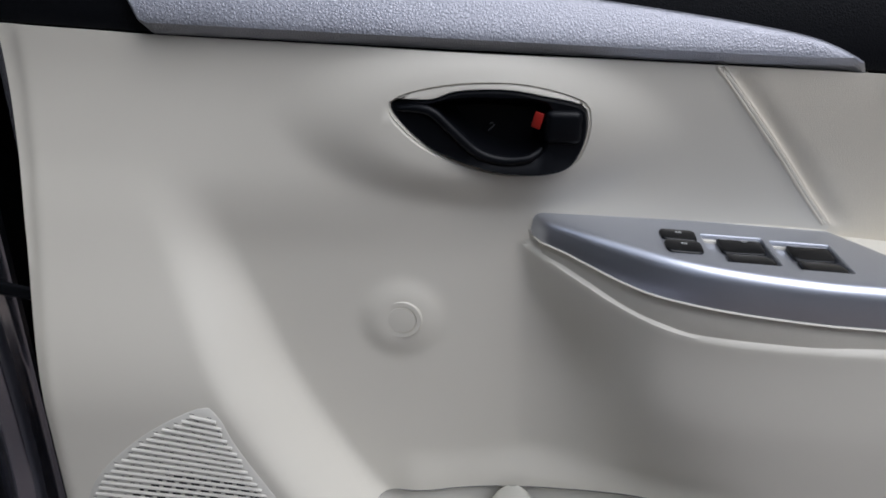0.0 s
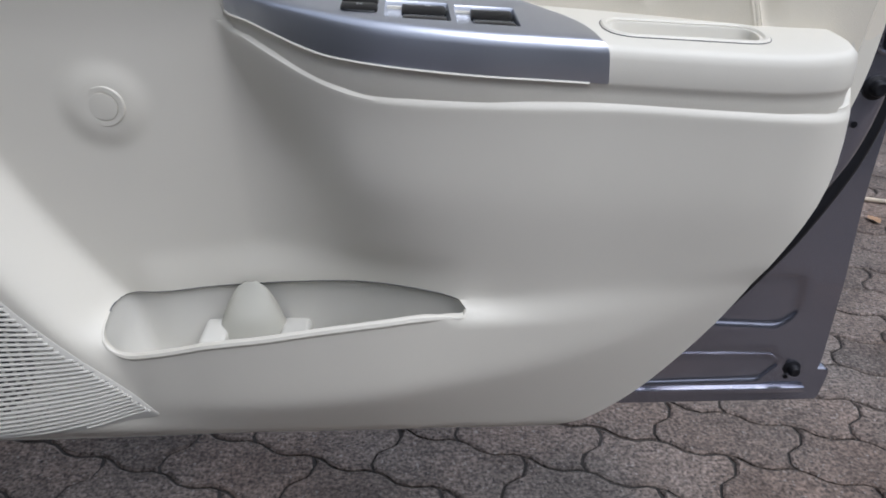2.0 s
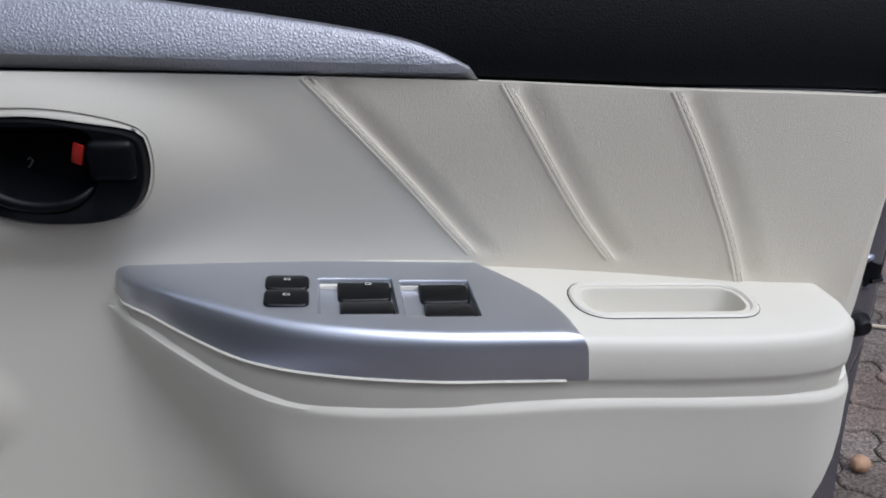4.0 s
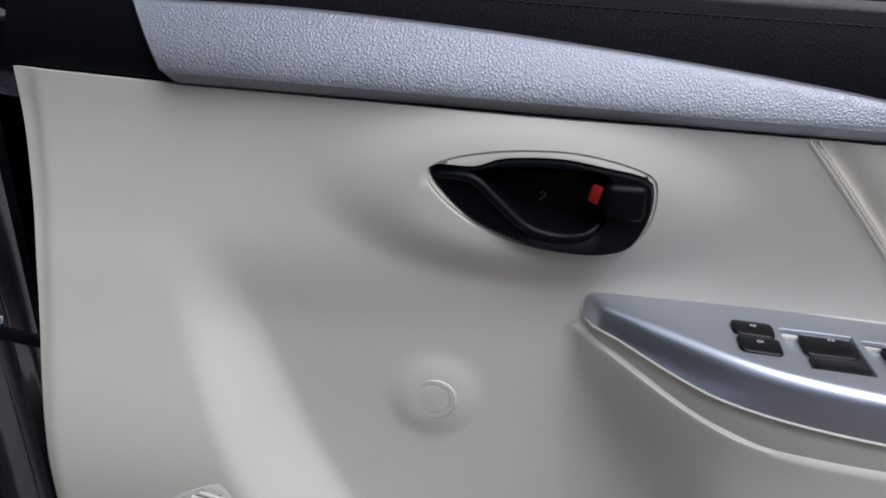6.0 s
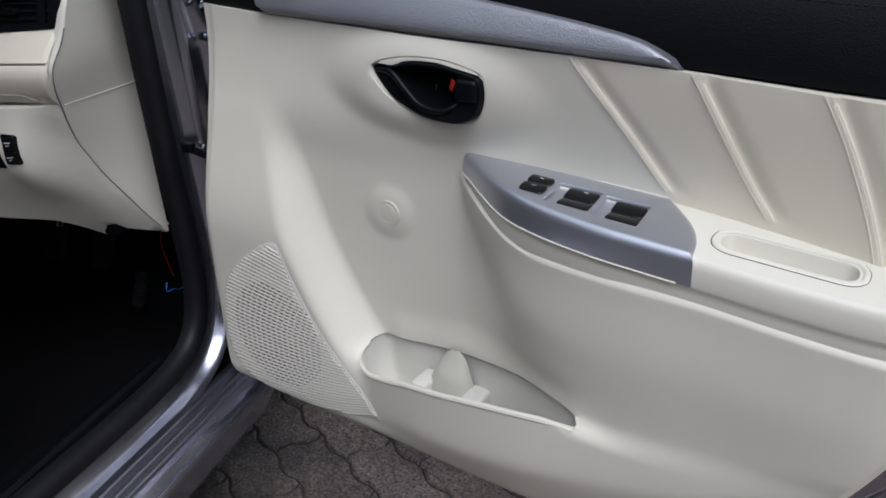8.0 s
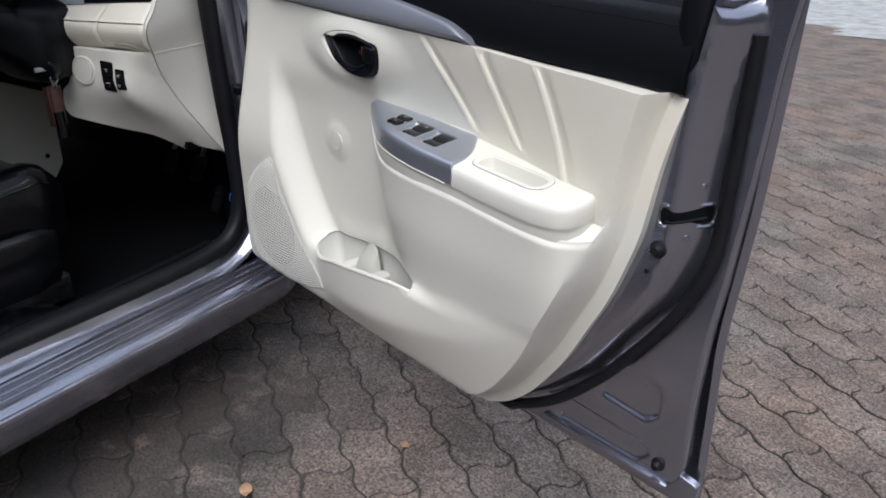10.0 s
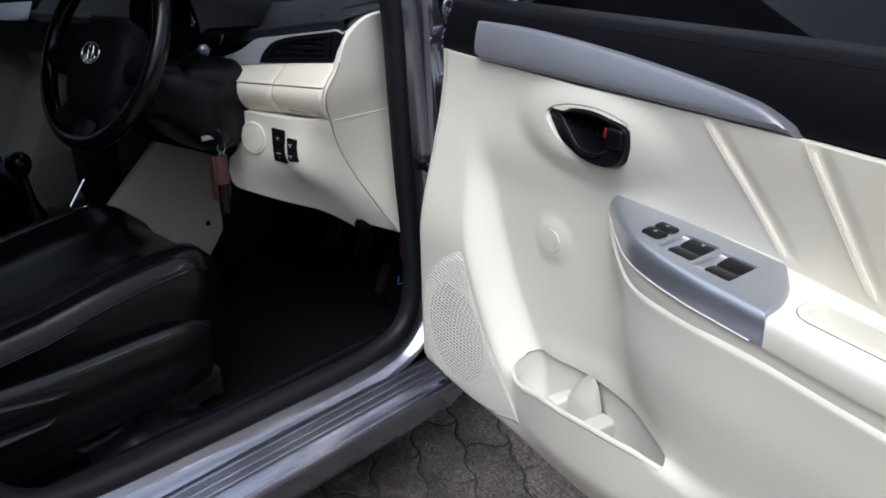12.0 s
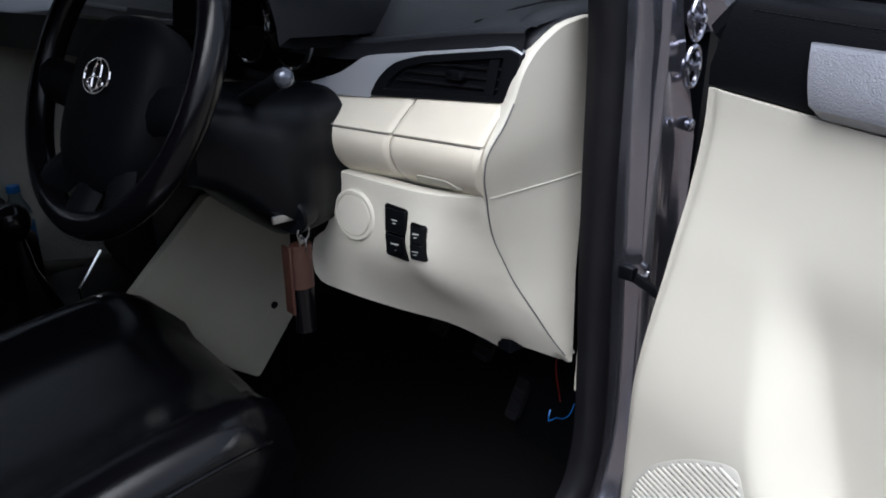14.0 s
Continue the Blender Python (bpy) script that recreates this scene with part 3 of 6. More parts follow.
outline = polyline(TOP_LINE, 0.012, False)[:-1] + smooth_loop(RIGHT_EDGE + LOWER_EDGE + [(-0.381, 1.005)], 0.012, False)[:-1]
FOLDS = [[(x, curve(LIP_Z, x) + d) for x in np.arange(0.05, 0.645, 0.007)] for d in (0.0065, 0.0045, 0.0015, -0.0015, -0.0045, -0.008)]
FOLDS += [[(x, curve(RIM_FRONT, x) * (1 - k) + curve(RIM_BACK, x) * k) for x in np.arange(0.316, 0.60, 0.007)] for k in (0.0, 0.2, 0.4, 0.6, 0.8, 1.0)]
for gap in (0.019, 0.022, 0.0255, 0.0295, 0.0335, 0.038):
    line = [p + Vector((d.y, -d.x)).normalized() * gap for p, d in ((Vector(RIGHT_FINE[i]), Vector(RIGHT_FINE[i + 1]) - Vector(RIGHT_FINE[i])) for i in range(len(RIGHT_FINE) - 1))]
    FOLDS.append([(p.x, p.y) for p in line if p.x > 0.40 and p.y < 0.953])
for line in SEAMS:
    for gap in (-0.010, -0.0045, 0.0, 0.004, 0.0075, 0.0105, 0.014, 0.020, 0.028):
        FOLDS.append([(p.x + gap, p.y) for p in smooth_loop(line, 0.007, False)][2:])
FOLDS += [[tuple(p) for p in ccw(bezel_loop)] + [tuple(ccw(bezel_loop)[0])], [tuple(p) for p in offset(ccw(bezel_loop), -0.0014)][:-1], [tuple(p) for p in offset(ccw(bezel_loop), -0.0032)][:-1]]
bm = plate(B(), outline, panel_at, rings=[(-0.001, 0.010), (-0.004, 0.045)],
           holes=[(pocket_loop, [(0.0, 0.0015), (0.0, 0.006)]), (offset(ccw(handle_loop), 0.0015), [(0.0006, 0.0015), (0.0015, 0.0045), (0.003, 0.022)])], step=0.0062, lines=FOLDS)
panel = part("trim_panel", bm, BEIGE, car_door, "cream beige moulded door trim panel")
panel.data.materials.append(BEIGE_WRAP)   # the padded vinyl behind the first seam
for f in panel.data.polygons:
    if f.center.z > 0.80 and f.center.x > along(SEAM_AT[id(SEAMS[0])], f.center.z) + 0.004:
        f.material_index = 1

# pocket liner: a bowl behind the rim
bm = B()
loop = ccw(pocket_loop)
rows = [[Vector((p.x, panel_y(p.x, p.y) + 0.0035, p.y - 0.0005)) for p in loop]]
for shrink, drop in ((0.012, 0.010), (0.03, 0.032), (0.06, 0.065), (0.14, 0.088), (0.30, 0.096)):
    rows.append([Vector((p.x + (0.11 - p.x) * shrink, q.y + (0.520 - q.y) * shrink * 1.6 + 0.003, p.y + (0.535 - p.y) * min(1.0, shrink * 4) - drop)) for p, q in zip(loop, rows[0])])
loft(bm, rows, closed_rows=True)
bm.faces.new([v for v in list(bm.verts)[-len(loop):]])
pocket = part("pocket_liner", bm, BEIGE_LINER, car_door, "matt beige inside of the door pocket")
# the divider: half a cone that leans against the back wall
bm = B()
rows = []
for i in range(17):
    k = i / 16
    z = 0.548 - 0.108 * k
    half = 0.047 * min(1.0, 1.08 * k) ** 0.58 + 0.005
    rows.append([Vector((0.074 + half * math.cos(a), 0.560 - 0.020 * k - (0.016 + 0.018 * k) * math.sin(a) ** 0.9 * min(1.0, 3 * k + 0.15), z)) for a in [math.pi * j / 20 for j in range(21)]])
loft(bm, rows)
# the pocket's shade is put into the divider's colour
part("cup_divider", bm, SHADED_BEIGE, pocket, "rounded beige bottle divider")
for xa, xb in ((0.022, 0.050), (0.104, 0.136)):
    bm = B()
    box(bm, (xa, 0.512, 0.43), (xb, 0.560, 0.503), 0.006, segments=3)
    part("holder_rib", bm, BEIGE_LINER, pocket)

bm = B()
tube(bm, [Vector((p.x, panel_y(p.x, p.y + 0.0006) + 0.0008, p.y)) for p in smooth_loop(POCKET[:16], 0.006, False)], 0.0011, 5)
part("pocket_joint", bm, GREY_MARK, panel)

# rolled front edge of the pocket
bm = B()
edge_line = smooth_loop(POCKET[16:] + POCKET[:2], 0.006, False)
tube(bm, [Vector((p.x, panel_y(p.x, p.y - 0.004) + 0.0030, p.y - 0.0018)) for p in edge_line], lambda u: 0.0012 + 0.0032 * s01(0.0, 0.12, u) * s01(1.0, 0.86, u), 8)
part("pocket_lip", bm, BEIGE, panel)

# speaker grille
SPEAKER = [(-0.224, 0.671), (-0.285, 0.635), (-0.338, 0.578), (-0.358, 0.50), (-0.350, 0.44), (-0.312, 0.392), (-0.24, 0.374), (-0.15, 0.386), (-0.06, 0.408), (-0.028, 0.418),
           (-0.036, 0.430), (-0.085, 0.480), (-0.145, 0.550), (-0.190, 0.625), (-0.206, 0.662)]
spk = ccw(smooth_loop(SPEAKER, 0.008))
bm = plate(B(), spk, lambda u, v, w: panel_at(u, v, w - 0.0006), rings=[(0.0006, 0.0004), (0.0010, 0.003)], step=0.014)
grille = part("speaker_grille", bm, BEIGE_LINER, car_door, "ribbed beige loudspeaker grille")
dark = B()
for k in range(48):
    z0 = 0.372 + 0.00672 * k
    slope = 0.16 - 0.42 * k / 47
    xs = np.arange(-0.36, -0.02, 0.004)
    zs = z0 + slope * (xs + 0.22) + 0.7 * (xs + 0.22) ** 2 * (1 - k / 29)
    ok = inside(spk, xs, zs) & (near(spk, xs, zs) > 0.003)
    keep = [(x, z) for x, z, o in zip(xs, zs, ok) if o]
    if len(keep) > 3:
        bm = B()
        tube(bm, [Vector((x, panel_y(x, z) - 0.0012, z)) for x, z in keep], 0.0016, 6, flat=1.1)
        part("slat", bm, BEIGE_LINER, grille)
        for n, (x, z) in enumerate(keep[:-1]):
            x2, z2 = keep[n + 1]
            in_hole = math.hypot(x + 0.235, z + 0.005 - 0.505) < 0.094
            if n % 3 != 2 and (in_hole or (k + n) % 2):
                hgt = 0.0010 if in_hole else 0.0003
                q = [Vector((a, panel_y(a, b) - 0.0010, b)) for a, b in ((x, z + 0.0034 - hgt), (x2, z2 + 0.0034 - hgt), (x2, z2 + 0.0034 + hgt), (x, z + 0.0034 + hgt))]
                vs = [dark.verts.new(p) for p in q]
                dark.faces.new(vs)
part("perforation", dark, BLACK, grille, "dark openings of the grille")

# silver grained trim above the panel
SILVER_TOP = [(0.342, 0.975), (0.335, 0.983), (0.302, 0.998), (0.255, 1.008), (0.173, 1.020), (0.069, 1.033), (-0.037, 1.044), (-0.16, 1.053), (-0.277, 1.056)]
trim_loop = polyline([(-0.277, 1.056), (-0.243, 0.9995), (0.0, 0.990), (0.2, 0.9825), (0.342, 0.9765)], 0.012, False)[:-1] + smooth_loop(SILVER_TOP, 0.012, False)[:-1]


def trim_at(u, v, w):
    base = 0.9975 - 0.0385 * (u + 0.243)
    k = max(0.0, v - base)
    return Vector((u, 0.554 + 0.012 * max(0.0, 1 - k / 0.0105) + 1.6 * max(0, k - 0.0105) ** 1.35 + w, v))


bm = plate(B(), trim_loop, trim_at, rings=[(0.0015, 0.0015), (0.002, 0.005), (0.001, 0.03)], step=0.005,
           lines=[[(x, 0.9975 - 0.0385 * (x + 0.243) + d) for x in np.arange(-0.238, 0.30, 0.01)] for d in (0.0035, 0.0070, 0.0105, 0.0128, 0.0155)])
part("decorative_trim", bm, SILVER_GRAIN, car_door, "silver leather-grained trim strip")

# black upper part of the panel with its window sill
bm = B()
rows = []
for i in range(60):
    x = -0.385 + (0.706 + 0.385) * i / 59
    base = along(TOP_LINE, x) + 0.0015
    if x < -0.381:
        base = 1.007
    rows.append([Vector((x, 0.600, base - 0.02)), Vector((x, 0.585, base - 0.004)), Vector((x, 0.576, base)), Vector((x, 0.575, base + 0.02)), Vector((x, 0.590, base + 0.06)),
                 Vector((x, 0.597, base + 0.076)), Vector((x, 0.603, base + 0.0835)), Vector((x, 0.613, base + 0.087)), Vector((x, 0.640, base + 0.090)), Vector((x, 0.646, base + 0.084)), Vector((x, 0.65, base))])
loft(bm, rows, cap=True)
upper = part("upper_trim", bm, BLACK_SOFT, car_door, "black soft upper door trim")
bm = B()
for i in range(150):
    x = -0.36 + 0.007 * i
    if x > 0.68:
        break
    base = along(TOP_LINE, x) + 0.0015
    tube(bm, [Vector((x, 0.5960, base + 0.0745)), Vector((x + 0.0045, 0.5960, base + 0.0745))], 0.0006, 4)
part("stitching", bm, BLACK, upper)

# armrest with the pull recess
ARM_FRONT = [(0.088, 0.577), (0.094, 0.564), (0.109, 0.554), (0.137, 0.535), (0.190, 0.506), (0.24, 0.491), (0.302, 0.482), (0.35, 0.480), (0.41, 0.478), (0.50, 0.474),
             (0.57, 0.475), (0.604, 0.482), (0.618, 0.500)]
ARM_BACK = [(0.610, 0.55), (0.56, 0.58), (0.45, 0.59), (0.34, 0.594), (0.20, 0.600), (0.10, 0.602)]


def arm_top(x, y):
    return 0.8465 - 0.054 * (x - 0.085) - 0.10 * max(0, along(ARM_BACK[::-1], x) - y)


arm_loop = ccw(smooth_loop(ARM_FRONT, 0.010, False)[:-1] + smooth_loop([ARM_FRONT[-1]] + ARM_BACK, 0.012, False)[1:])
slot = ccw(rounded([(0.418, 0.507), (0.545, 0.503), (0.545, 0.537), (0.418, 0.541)], 0.016, 6))
under = ccw([(0.216, 0.549), (0.345, 0.543), (0.345, 0.504), (0.222, 0.508)])


def arm_depth(x):
    """The side face grows lower towards the armrest's tip."""
    return 0.62 + 0.38 * s01(0.085, 0.18, x)


def arm_at(u, v, w):
    return Vector((u, v, arm_top(u, v) - 0.003 + w * arm_depth(u)))


bm = plate(B(), arm_loop, arm_at, rings=[(0.003, -0.001), (0.006, -0.004), (0.0075, -0.010), (0.0085, -0.028), (0.0078, -0.0315), (0.0066, -0.0335), (0.006, -0.040), (0.0058, -0.060), (0.0, -0.07)],
           holes=[(slot, [(0.001, -0.002), (0.002, -0.03), (0.006, -0.036)], True), (under, [(0.0, -0.02)], True)], step=0.012)
armrest = part("armrest", bm, BEIGE, car_door, "cream armrest with an oval pull recess")
bm = B()
rim = offset(slot, 0.006)
tube(bm, [arm_at(p.x, p.y, 0.0003) for p in rim], 0.0032, 6, closed=True, flat=0.6)
part("recess_rim", bm, BEIGE, armrest)
bm = B()
tube(bm, [arm_at(p.x, p.y, 0.0002) for p in offset(slot, 0.0092)], 0.0005, 4, closed=True)
part("recess_joint", bm, RUBBER, armrest)

# silver switch panel on the armrest's front half
ins_loop = smooth_loop(ARM_FRONT[:8] + [(0.396, 0.4785)], 0.008, False)[:-1] + smooth_loop([(0.396, 0.4785), (0.392, 0.505), (0.378, 0.535), (0.345, 0.575)], 0.010, False)[:-1] + polyline([(0.345, 0.575), (0.25, 0.5785), (0.15, 0.5795), (0.088, 0.577)], 0.012, False)[:-1]


def ins_at(u, v, w):
    return Vector((u, v, arm_top(u, v) + 0.001 + w * arm_depth(u)))


WELLS = [((0.2245, 0.5535), (0.279, 0.5025)), ((0.2835, 0.5490), (0.336, 0.4975))]
wells = []
for (xa, ya), (xb2, yb) in WELLS:
    wells.append((ccw(rounded([(xa, ya), (xb2, ya - 0.001), (xb2 + 0.001, yb), (xa, yb + 0.0015)], 0.0025, 2)), [(0.0004, -0.0006), (0.0008, -0.0015), (0.0020, -0.006)], True))
bm = plate(B(), ins_loop, ins_at, rings=[(0.0025, -0.0006), (0.005, -0.0025), (0.007, -0.0055), (0.0082, -0.010), (0.0095, -0.030), (0.009, -0.0335)], holes=wells, step=0.007)
insert = part("switch_panel", bm, SILVER, car_door, "satin silver window switch panel")


def key_cap(name, corners, h, parent, tilt=0.0, mat=BLACK_GLOSS):
    bm = B()
    mid = sum((c[1] for c in corners)) / 4
    plate(bm, rounded(corners, 0.0042, 4), lambda u, v, w: Vector((u, v, arm_top(u, v) + h + w + tilt * (v - mid) - 10 * (v - mid) ** 2)), rings=[(0.0007, -0.0003), (0.0013, -0.0012), (0.0016, -0.008)], step=0.004)
    return part(name, bm, mat, parent)


def glyph(parent, x, y, h, tilt=0.0):
    """A small printed sign on a switch."""
    bm = B()
    for a, b, c, d in ((0, 0, 0.0045, 0.0006), (0, 0.0022, 0.0045, 0.0028), (0, 0, 0.0007, 0.0028), (0.0038, 0, 0.0045, 0.0028)):
        vs = [bm.verts.new((x + u, y + v, arm_top(x + u, y + v) + h)) for u, v in ((a, b), (c, b), (c, d), (a, d))]
        bm.faces.new(vs)
    part("sign", bm, WHITE_MARK, parent)


for ya, yb in ((0.5525, 0.5365), (0.5325, 0.5145)):
    key_cap("lock_switch", [(0.1895, ya), (0.2180, ya - 0.0010), (0.2175, yb), (0.1895, yb + 0.0010)], 0.0040, insert, 0.08)
    glyph(insert, 0.2015, (ya + yb) / 2, 0.0046)
for n, ((xa, ya), (xb2, yb)) in enumerate(WELLS):
    ym = (ya + yb) / 2
    xm = xa + 0.0165
    key_cap("window_switch", [(xm - 0.001, ya - 0.0025), (xb2 - 0.0035, ya - 0.0035), (xb2 - 0.0035, ym + 0.0008), (xm - 0.001, ym + 0.0008)], -0.0004, insert, 0.10)
    key_cap("window_switch", [(xm, ym - 0.0008), (xb2 - 0.0035, ym - 0.0008), (xb2 - 0.0025, yb + 0.0035), (xm, yb + 0.0045)], -0.0004, insert, -0.10)
    if n == 0:
        glyph(insert, xm + 0.018, ya - 0.0100, 0.0006)

# thin cream edge round the insert
bm = B()
low = [ins_at(p.x, p.y, -0.0338) for p in offset(ccw(ins_loop), 0.0090) if p.x < 0.393 and p.y < along(ARM_FRONT, p.x) + 0.001]
low.sort(key=lambda p: p.x)
tube(bm, low, 0.0013, 6)
back = [(0.345, 0.577), (0.25, 0.5805), (0.15, 0.5815), (0.098, 0.5800)]
tube(bm, [ins_at(p.x, p.y, -0.0010) for p in smooth_loop(back, 0.008, False)], 0.0017, 6)
part("insert_edge", bm, BEIGE, armrest)

# inside handle
bm = B()
hl = ccw(handle_loop)
cup = ccw(smooth_loop([(-0.018, 0.9445), (0.010, 0.952), (0.05, 0.953), (0.086, 0.948), (0.088, 0.920), (0.080, 0.903), (0.050, 0.899), (0.022, 0.910), (0.0, 0.930)], 0.006))


def handle_at(u, v, w):
    return Vector((u, 0.5475 + w + 0.006 * s01(0.0, -0.05, u) - 0.004 * s01(0.905, 0.89, v), v))


plate(bm, offset(hl, -0.0015), handle_at, rings=[(0.0012, 0.002), (0.002, 0.014)], holes=[(cup, [(0.001, 0.001), (0.003, 0.008), (0.006, 0.022), (0.012, 0.030)], True)], step=0.007)
handle = part("door_handle", bm, BLACK, car_door, "black inside door handle in its cup")
bm = B()
tube(bm, smooth_loop([(-0.040, 0.5520, 0.942), (-0.014, 0.5485, 0.9415), (0.004, 0.5472, 0.927), (0.028, 0.5462, 0.9065), (0.052, 0.5462, 0.900), (0.072, 0.546, 0.9030), (0.082, 0.552, 0.9100)], 0.006, False), lambda u: 0.0046 * (1 - 0.6 * abs(2 * u - 1) ** 4), 12)
part("pull_lever", bm, BLACK, handle, "black pull lever")
bm = B()
box(bm, (0.083, 0.5430, 0.9150), (0.1140, 0.562, 0.9435), 0.006, segments=4)
part("lock_knob", bm, BLACK, handle, "black lock slider")
bm = B()
box(bm, (-0.0042, -0.0012, -0.0068), (0.0042, 0.0012, 0.0068), 0.0010)
bm.transform(pose(0.0770, 0.5505, 0.9340, 0, 14, 0) @ pose(0, 0, 0, 0, 0, -30))
part("lock_mark", bm, RED, handle, "red unlocked mark")
bm = B()
tube(bm, [(0.038, 0.572, 0.926), (0.040, 0.571, 0.9275), (0.042, 0.570, 0.9255), (0.039, 0.572, 0.922), (0.037, 0.573, 0.920)], 0.0006, 5)
part("scratch_mark", bm, GREY_MARK, handle)

# clip cap
bm = B()
disc(bm, (-0.040, panel_y(-0.04, 0.738) - 0.0002, 0.738), (0, -1, 0), [(0.0195, -0.004), (0.0195, -0.0004), (0.0185, 0.0006), (0.0143, 0.0006), (0.0140, -0.0006), (0.0132, -0.0006), (0.0129, 0.0008), (0.006, 0.0012), (0.0, 0.0013)], 36)
part("clip_cap", bm, BEIGE, panel, "round beige fixing cap")

# stitched seams
for line in SEAMS:
    path = smooth_loop(line, 0.008, False)
    bm = B()
    tube(bm, [Vector((p.x - 0.0005, panel_y(p.x, p.y) + 0.0017, p.y)) for p in path], 0.0023, 8)
    tube(bm, [Vector((p.x + 0.0058, panel_y(p.x + 0.0058, p.y) + 0.0012, p.y)) for p in path], 0.0015, 8)
    seam = part("seam", bm, BEIGE_WRAP, car_door, "piped and stitched seam")
    bm = B()
    fine = smooth_loop(line, 0.0030, False)
    for a, b in zip(fine[::2], fine[1::2]):
        for dx, lift in ((0.0022, 0.0002), (0.0056, 0.0003)):
            tube(bm, [Vector((a.x + dx, panel_y(a.x + dx, a.y) - lift, a.y)), Vector((b.x + dx, panel_y(b.x + dx, b.y) - lift, b.y))], 0.0005, 4)
    part("stitching", bm, THREAD, seam)

# painted metal of the door: a raised border, a step with the seal, and the outer corner with its pressings
STEP_LINE = [(0.735, 1.05), (0.724, 0.95), (0.720, 0.82), (0.719, 0.745), (0.703, 0.680), (0.673, 0.624), (0.614, 0.537), (0.573, 0.486), (0.506, 0.418), (0.425, 0.362), (0.36, 0.335)]
STEP_FINE = [tuple(p) for p in smooth_loop(STEP_LINE, 0.018, False)]
PRESS = [ccw(rounded([(0.62, 0.511), (0.717, 0.507), (0.719, 0.455), (0.698, 0.436), (0.61, 0.442)], 0.010, 4)),
         ccw(rounded([(0.55, 0.398), (0.700, 0.394), (0.714, 0.378), (0.690, 0.352), (0.53, 0.350)], 0.006, 4))]
skin_loop = ccw(smooth_loop([(0.800, 1.13), (0.793, 1.06), (0.787, 1.0), (0.782, 0.9), (0.776, 0.80), (0.770, 0.70), (0.764, 0.61), (0.764, 0.50), (0.766, 0.42), (0.766, 0.375), (0.757, 0.352), (0.735, 0.345)], 0.015, False)
                + polyline([(0.70, 0.3445), (0.40, 0.336), (-0.42, 0.335), (-0.42, 0.985), (0.708, 0.985), (0.716, 1.0), (0.736, 1.13)], 0.03, False))


def skin_y(x, z):
    d = edge_gap(x, z, STEP_FINE)
    zc = min(1.05, max(0.33, z))
    xs = along([(b, a) for a, b in STEP_FINE[::-1]], zc)
    beyond = d if x > xs else -d
    deep = along([(0.50, 0.620), (0.70, 0.640), (0.85, 0.648)], z)
    low = 0.573 + 0.012 * s01(0.6, 0.9, z) + 0.04 * s01(0.46, 0.38, x)
    y = low + (deep - low) * s01(-0.006, 0.030, beyond)
    if z < 0.53 and x > 0.5:
        for loop in PRESS:
            xa, za = np.array([x]), np.array([z])
            k = near(loop, xa, za)[0] * (1 if inside(loop, xa, za)[0] else -1)
            y += 0.0048 * s01(-0.003, 0.004, k) * s01(0.026, 0.042, beyond)
    return y


step_at = [Vector(p) for p in STEP_FINE if 0.345 < p[1] < 1.02]
SKIN_FOLDS = []
for gap in (-0.006, 0.0, 0.006, 0.012, 0.018, 0.024, 0.030):
    line = [p - Vector((d.y, -d.x)).normalized() * gap for p, d in ((step_at[i], step_at[i + 1] - step_at[i]) for i in range(len(step_at) - 1))]
    SKIN_FOLDS.append([(p.x, p.y) for p in line if 0.33 < p.y < 0.98])
for loop in PRESS:
    SKIN_FOLDS += [[tuple(p) for p in offset(loop, d)] + [tuple(offset(loop, d)[0])] for d in (0.003, -0.0005, -0.004)]
bm = plate(B(), skin_loop, lambda u, v, w: Vector((u, skin_y(u, v) + w, v)), rings=[(0.002, 0.003), (0.003, 0.012), (0.0, 0.03)], step=0.010, lines=SKIN_FOLDS)
skin = part("inner_skin", bm, PAINT, car_door, "grey metallic painted door edge")
bm = B()
plate(bm, rounded([(0.40, 0.306), (0.786, 0.306), (0.792, 0.355), (0.74, 0.362), (0.40, 0.352)], 0.008, 3), lambda u, v, w: Vector((u, 0.634 + w, v)), rings=[(0.002, 0.002), (0.002, 0.012)], step=0.03)
box(bm, (-0.42, 0.628, 0.306), (0.40, 0.640, 0.350), 0.003)
box(bm, (0.50, 0.612, 0.336), (0.752, 0.634, 0.3445), 0.003)
part("bottom_hem", bm, PAINT, car_door, "folded grey metal hem")
bm = B()
rows = []
for i in range(16):
    z = 0.306 + (1.12 - 0.306) * i / 15
    bulge = 0.045 * math.sin(math.pi * (i / 15) ** 0.8)
    xe = along([(0.30, 0.79), (0.6, 0.775), (0.8, 0.79), (1.06, 0.80)], z)
    rows.append([Vector((-0.44, 0.665 + bulge, z)), Vector((0.2, 0.682 + bulge, z)), Vector((xe - 0.004, 0.668 + bulge * 0.4, z)), Vector((xe, 0.660 + bulge * 0.3, z)), Vector((xe - 0.01, 0.654 + bulge * 0.3, z))])
loft(bm, rows)
part("outer_skin", bm, PAINT, car_door)
bm = B()
seal_line = [(0.758, 1.03), (0.756, 0.88), (0.756, 0.80), (0.754, 0.734), (0.735, 0.668), (0.700, 0.602), (0.642, 0.516), (0.600, 0.464), (0.531, 0.393), (0.449, 0.340), (0.39, 0.327), (0.0, 0.326), (-0.40, 0.33)]
tube(bm, [Vector((p.x, along([(0.32, 0.600), (0.39, 0.606), (0.56, 0.608), (0.66, 0.622), (0.76, 0.638), (0.90, 0.644)], p.y), p.y)) for p in smooth_loop(seal_line, 0.02, False)], 0.0095, 10)
part("weather_strip", bm, RUBBER, car_door, "black rubber door seal")

# latch, bolts and plugs on the door's edge


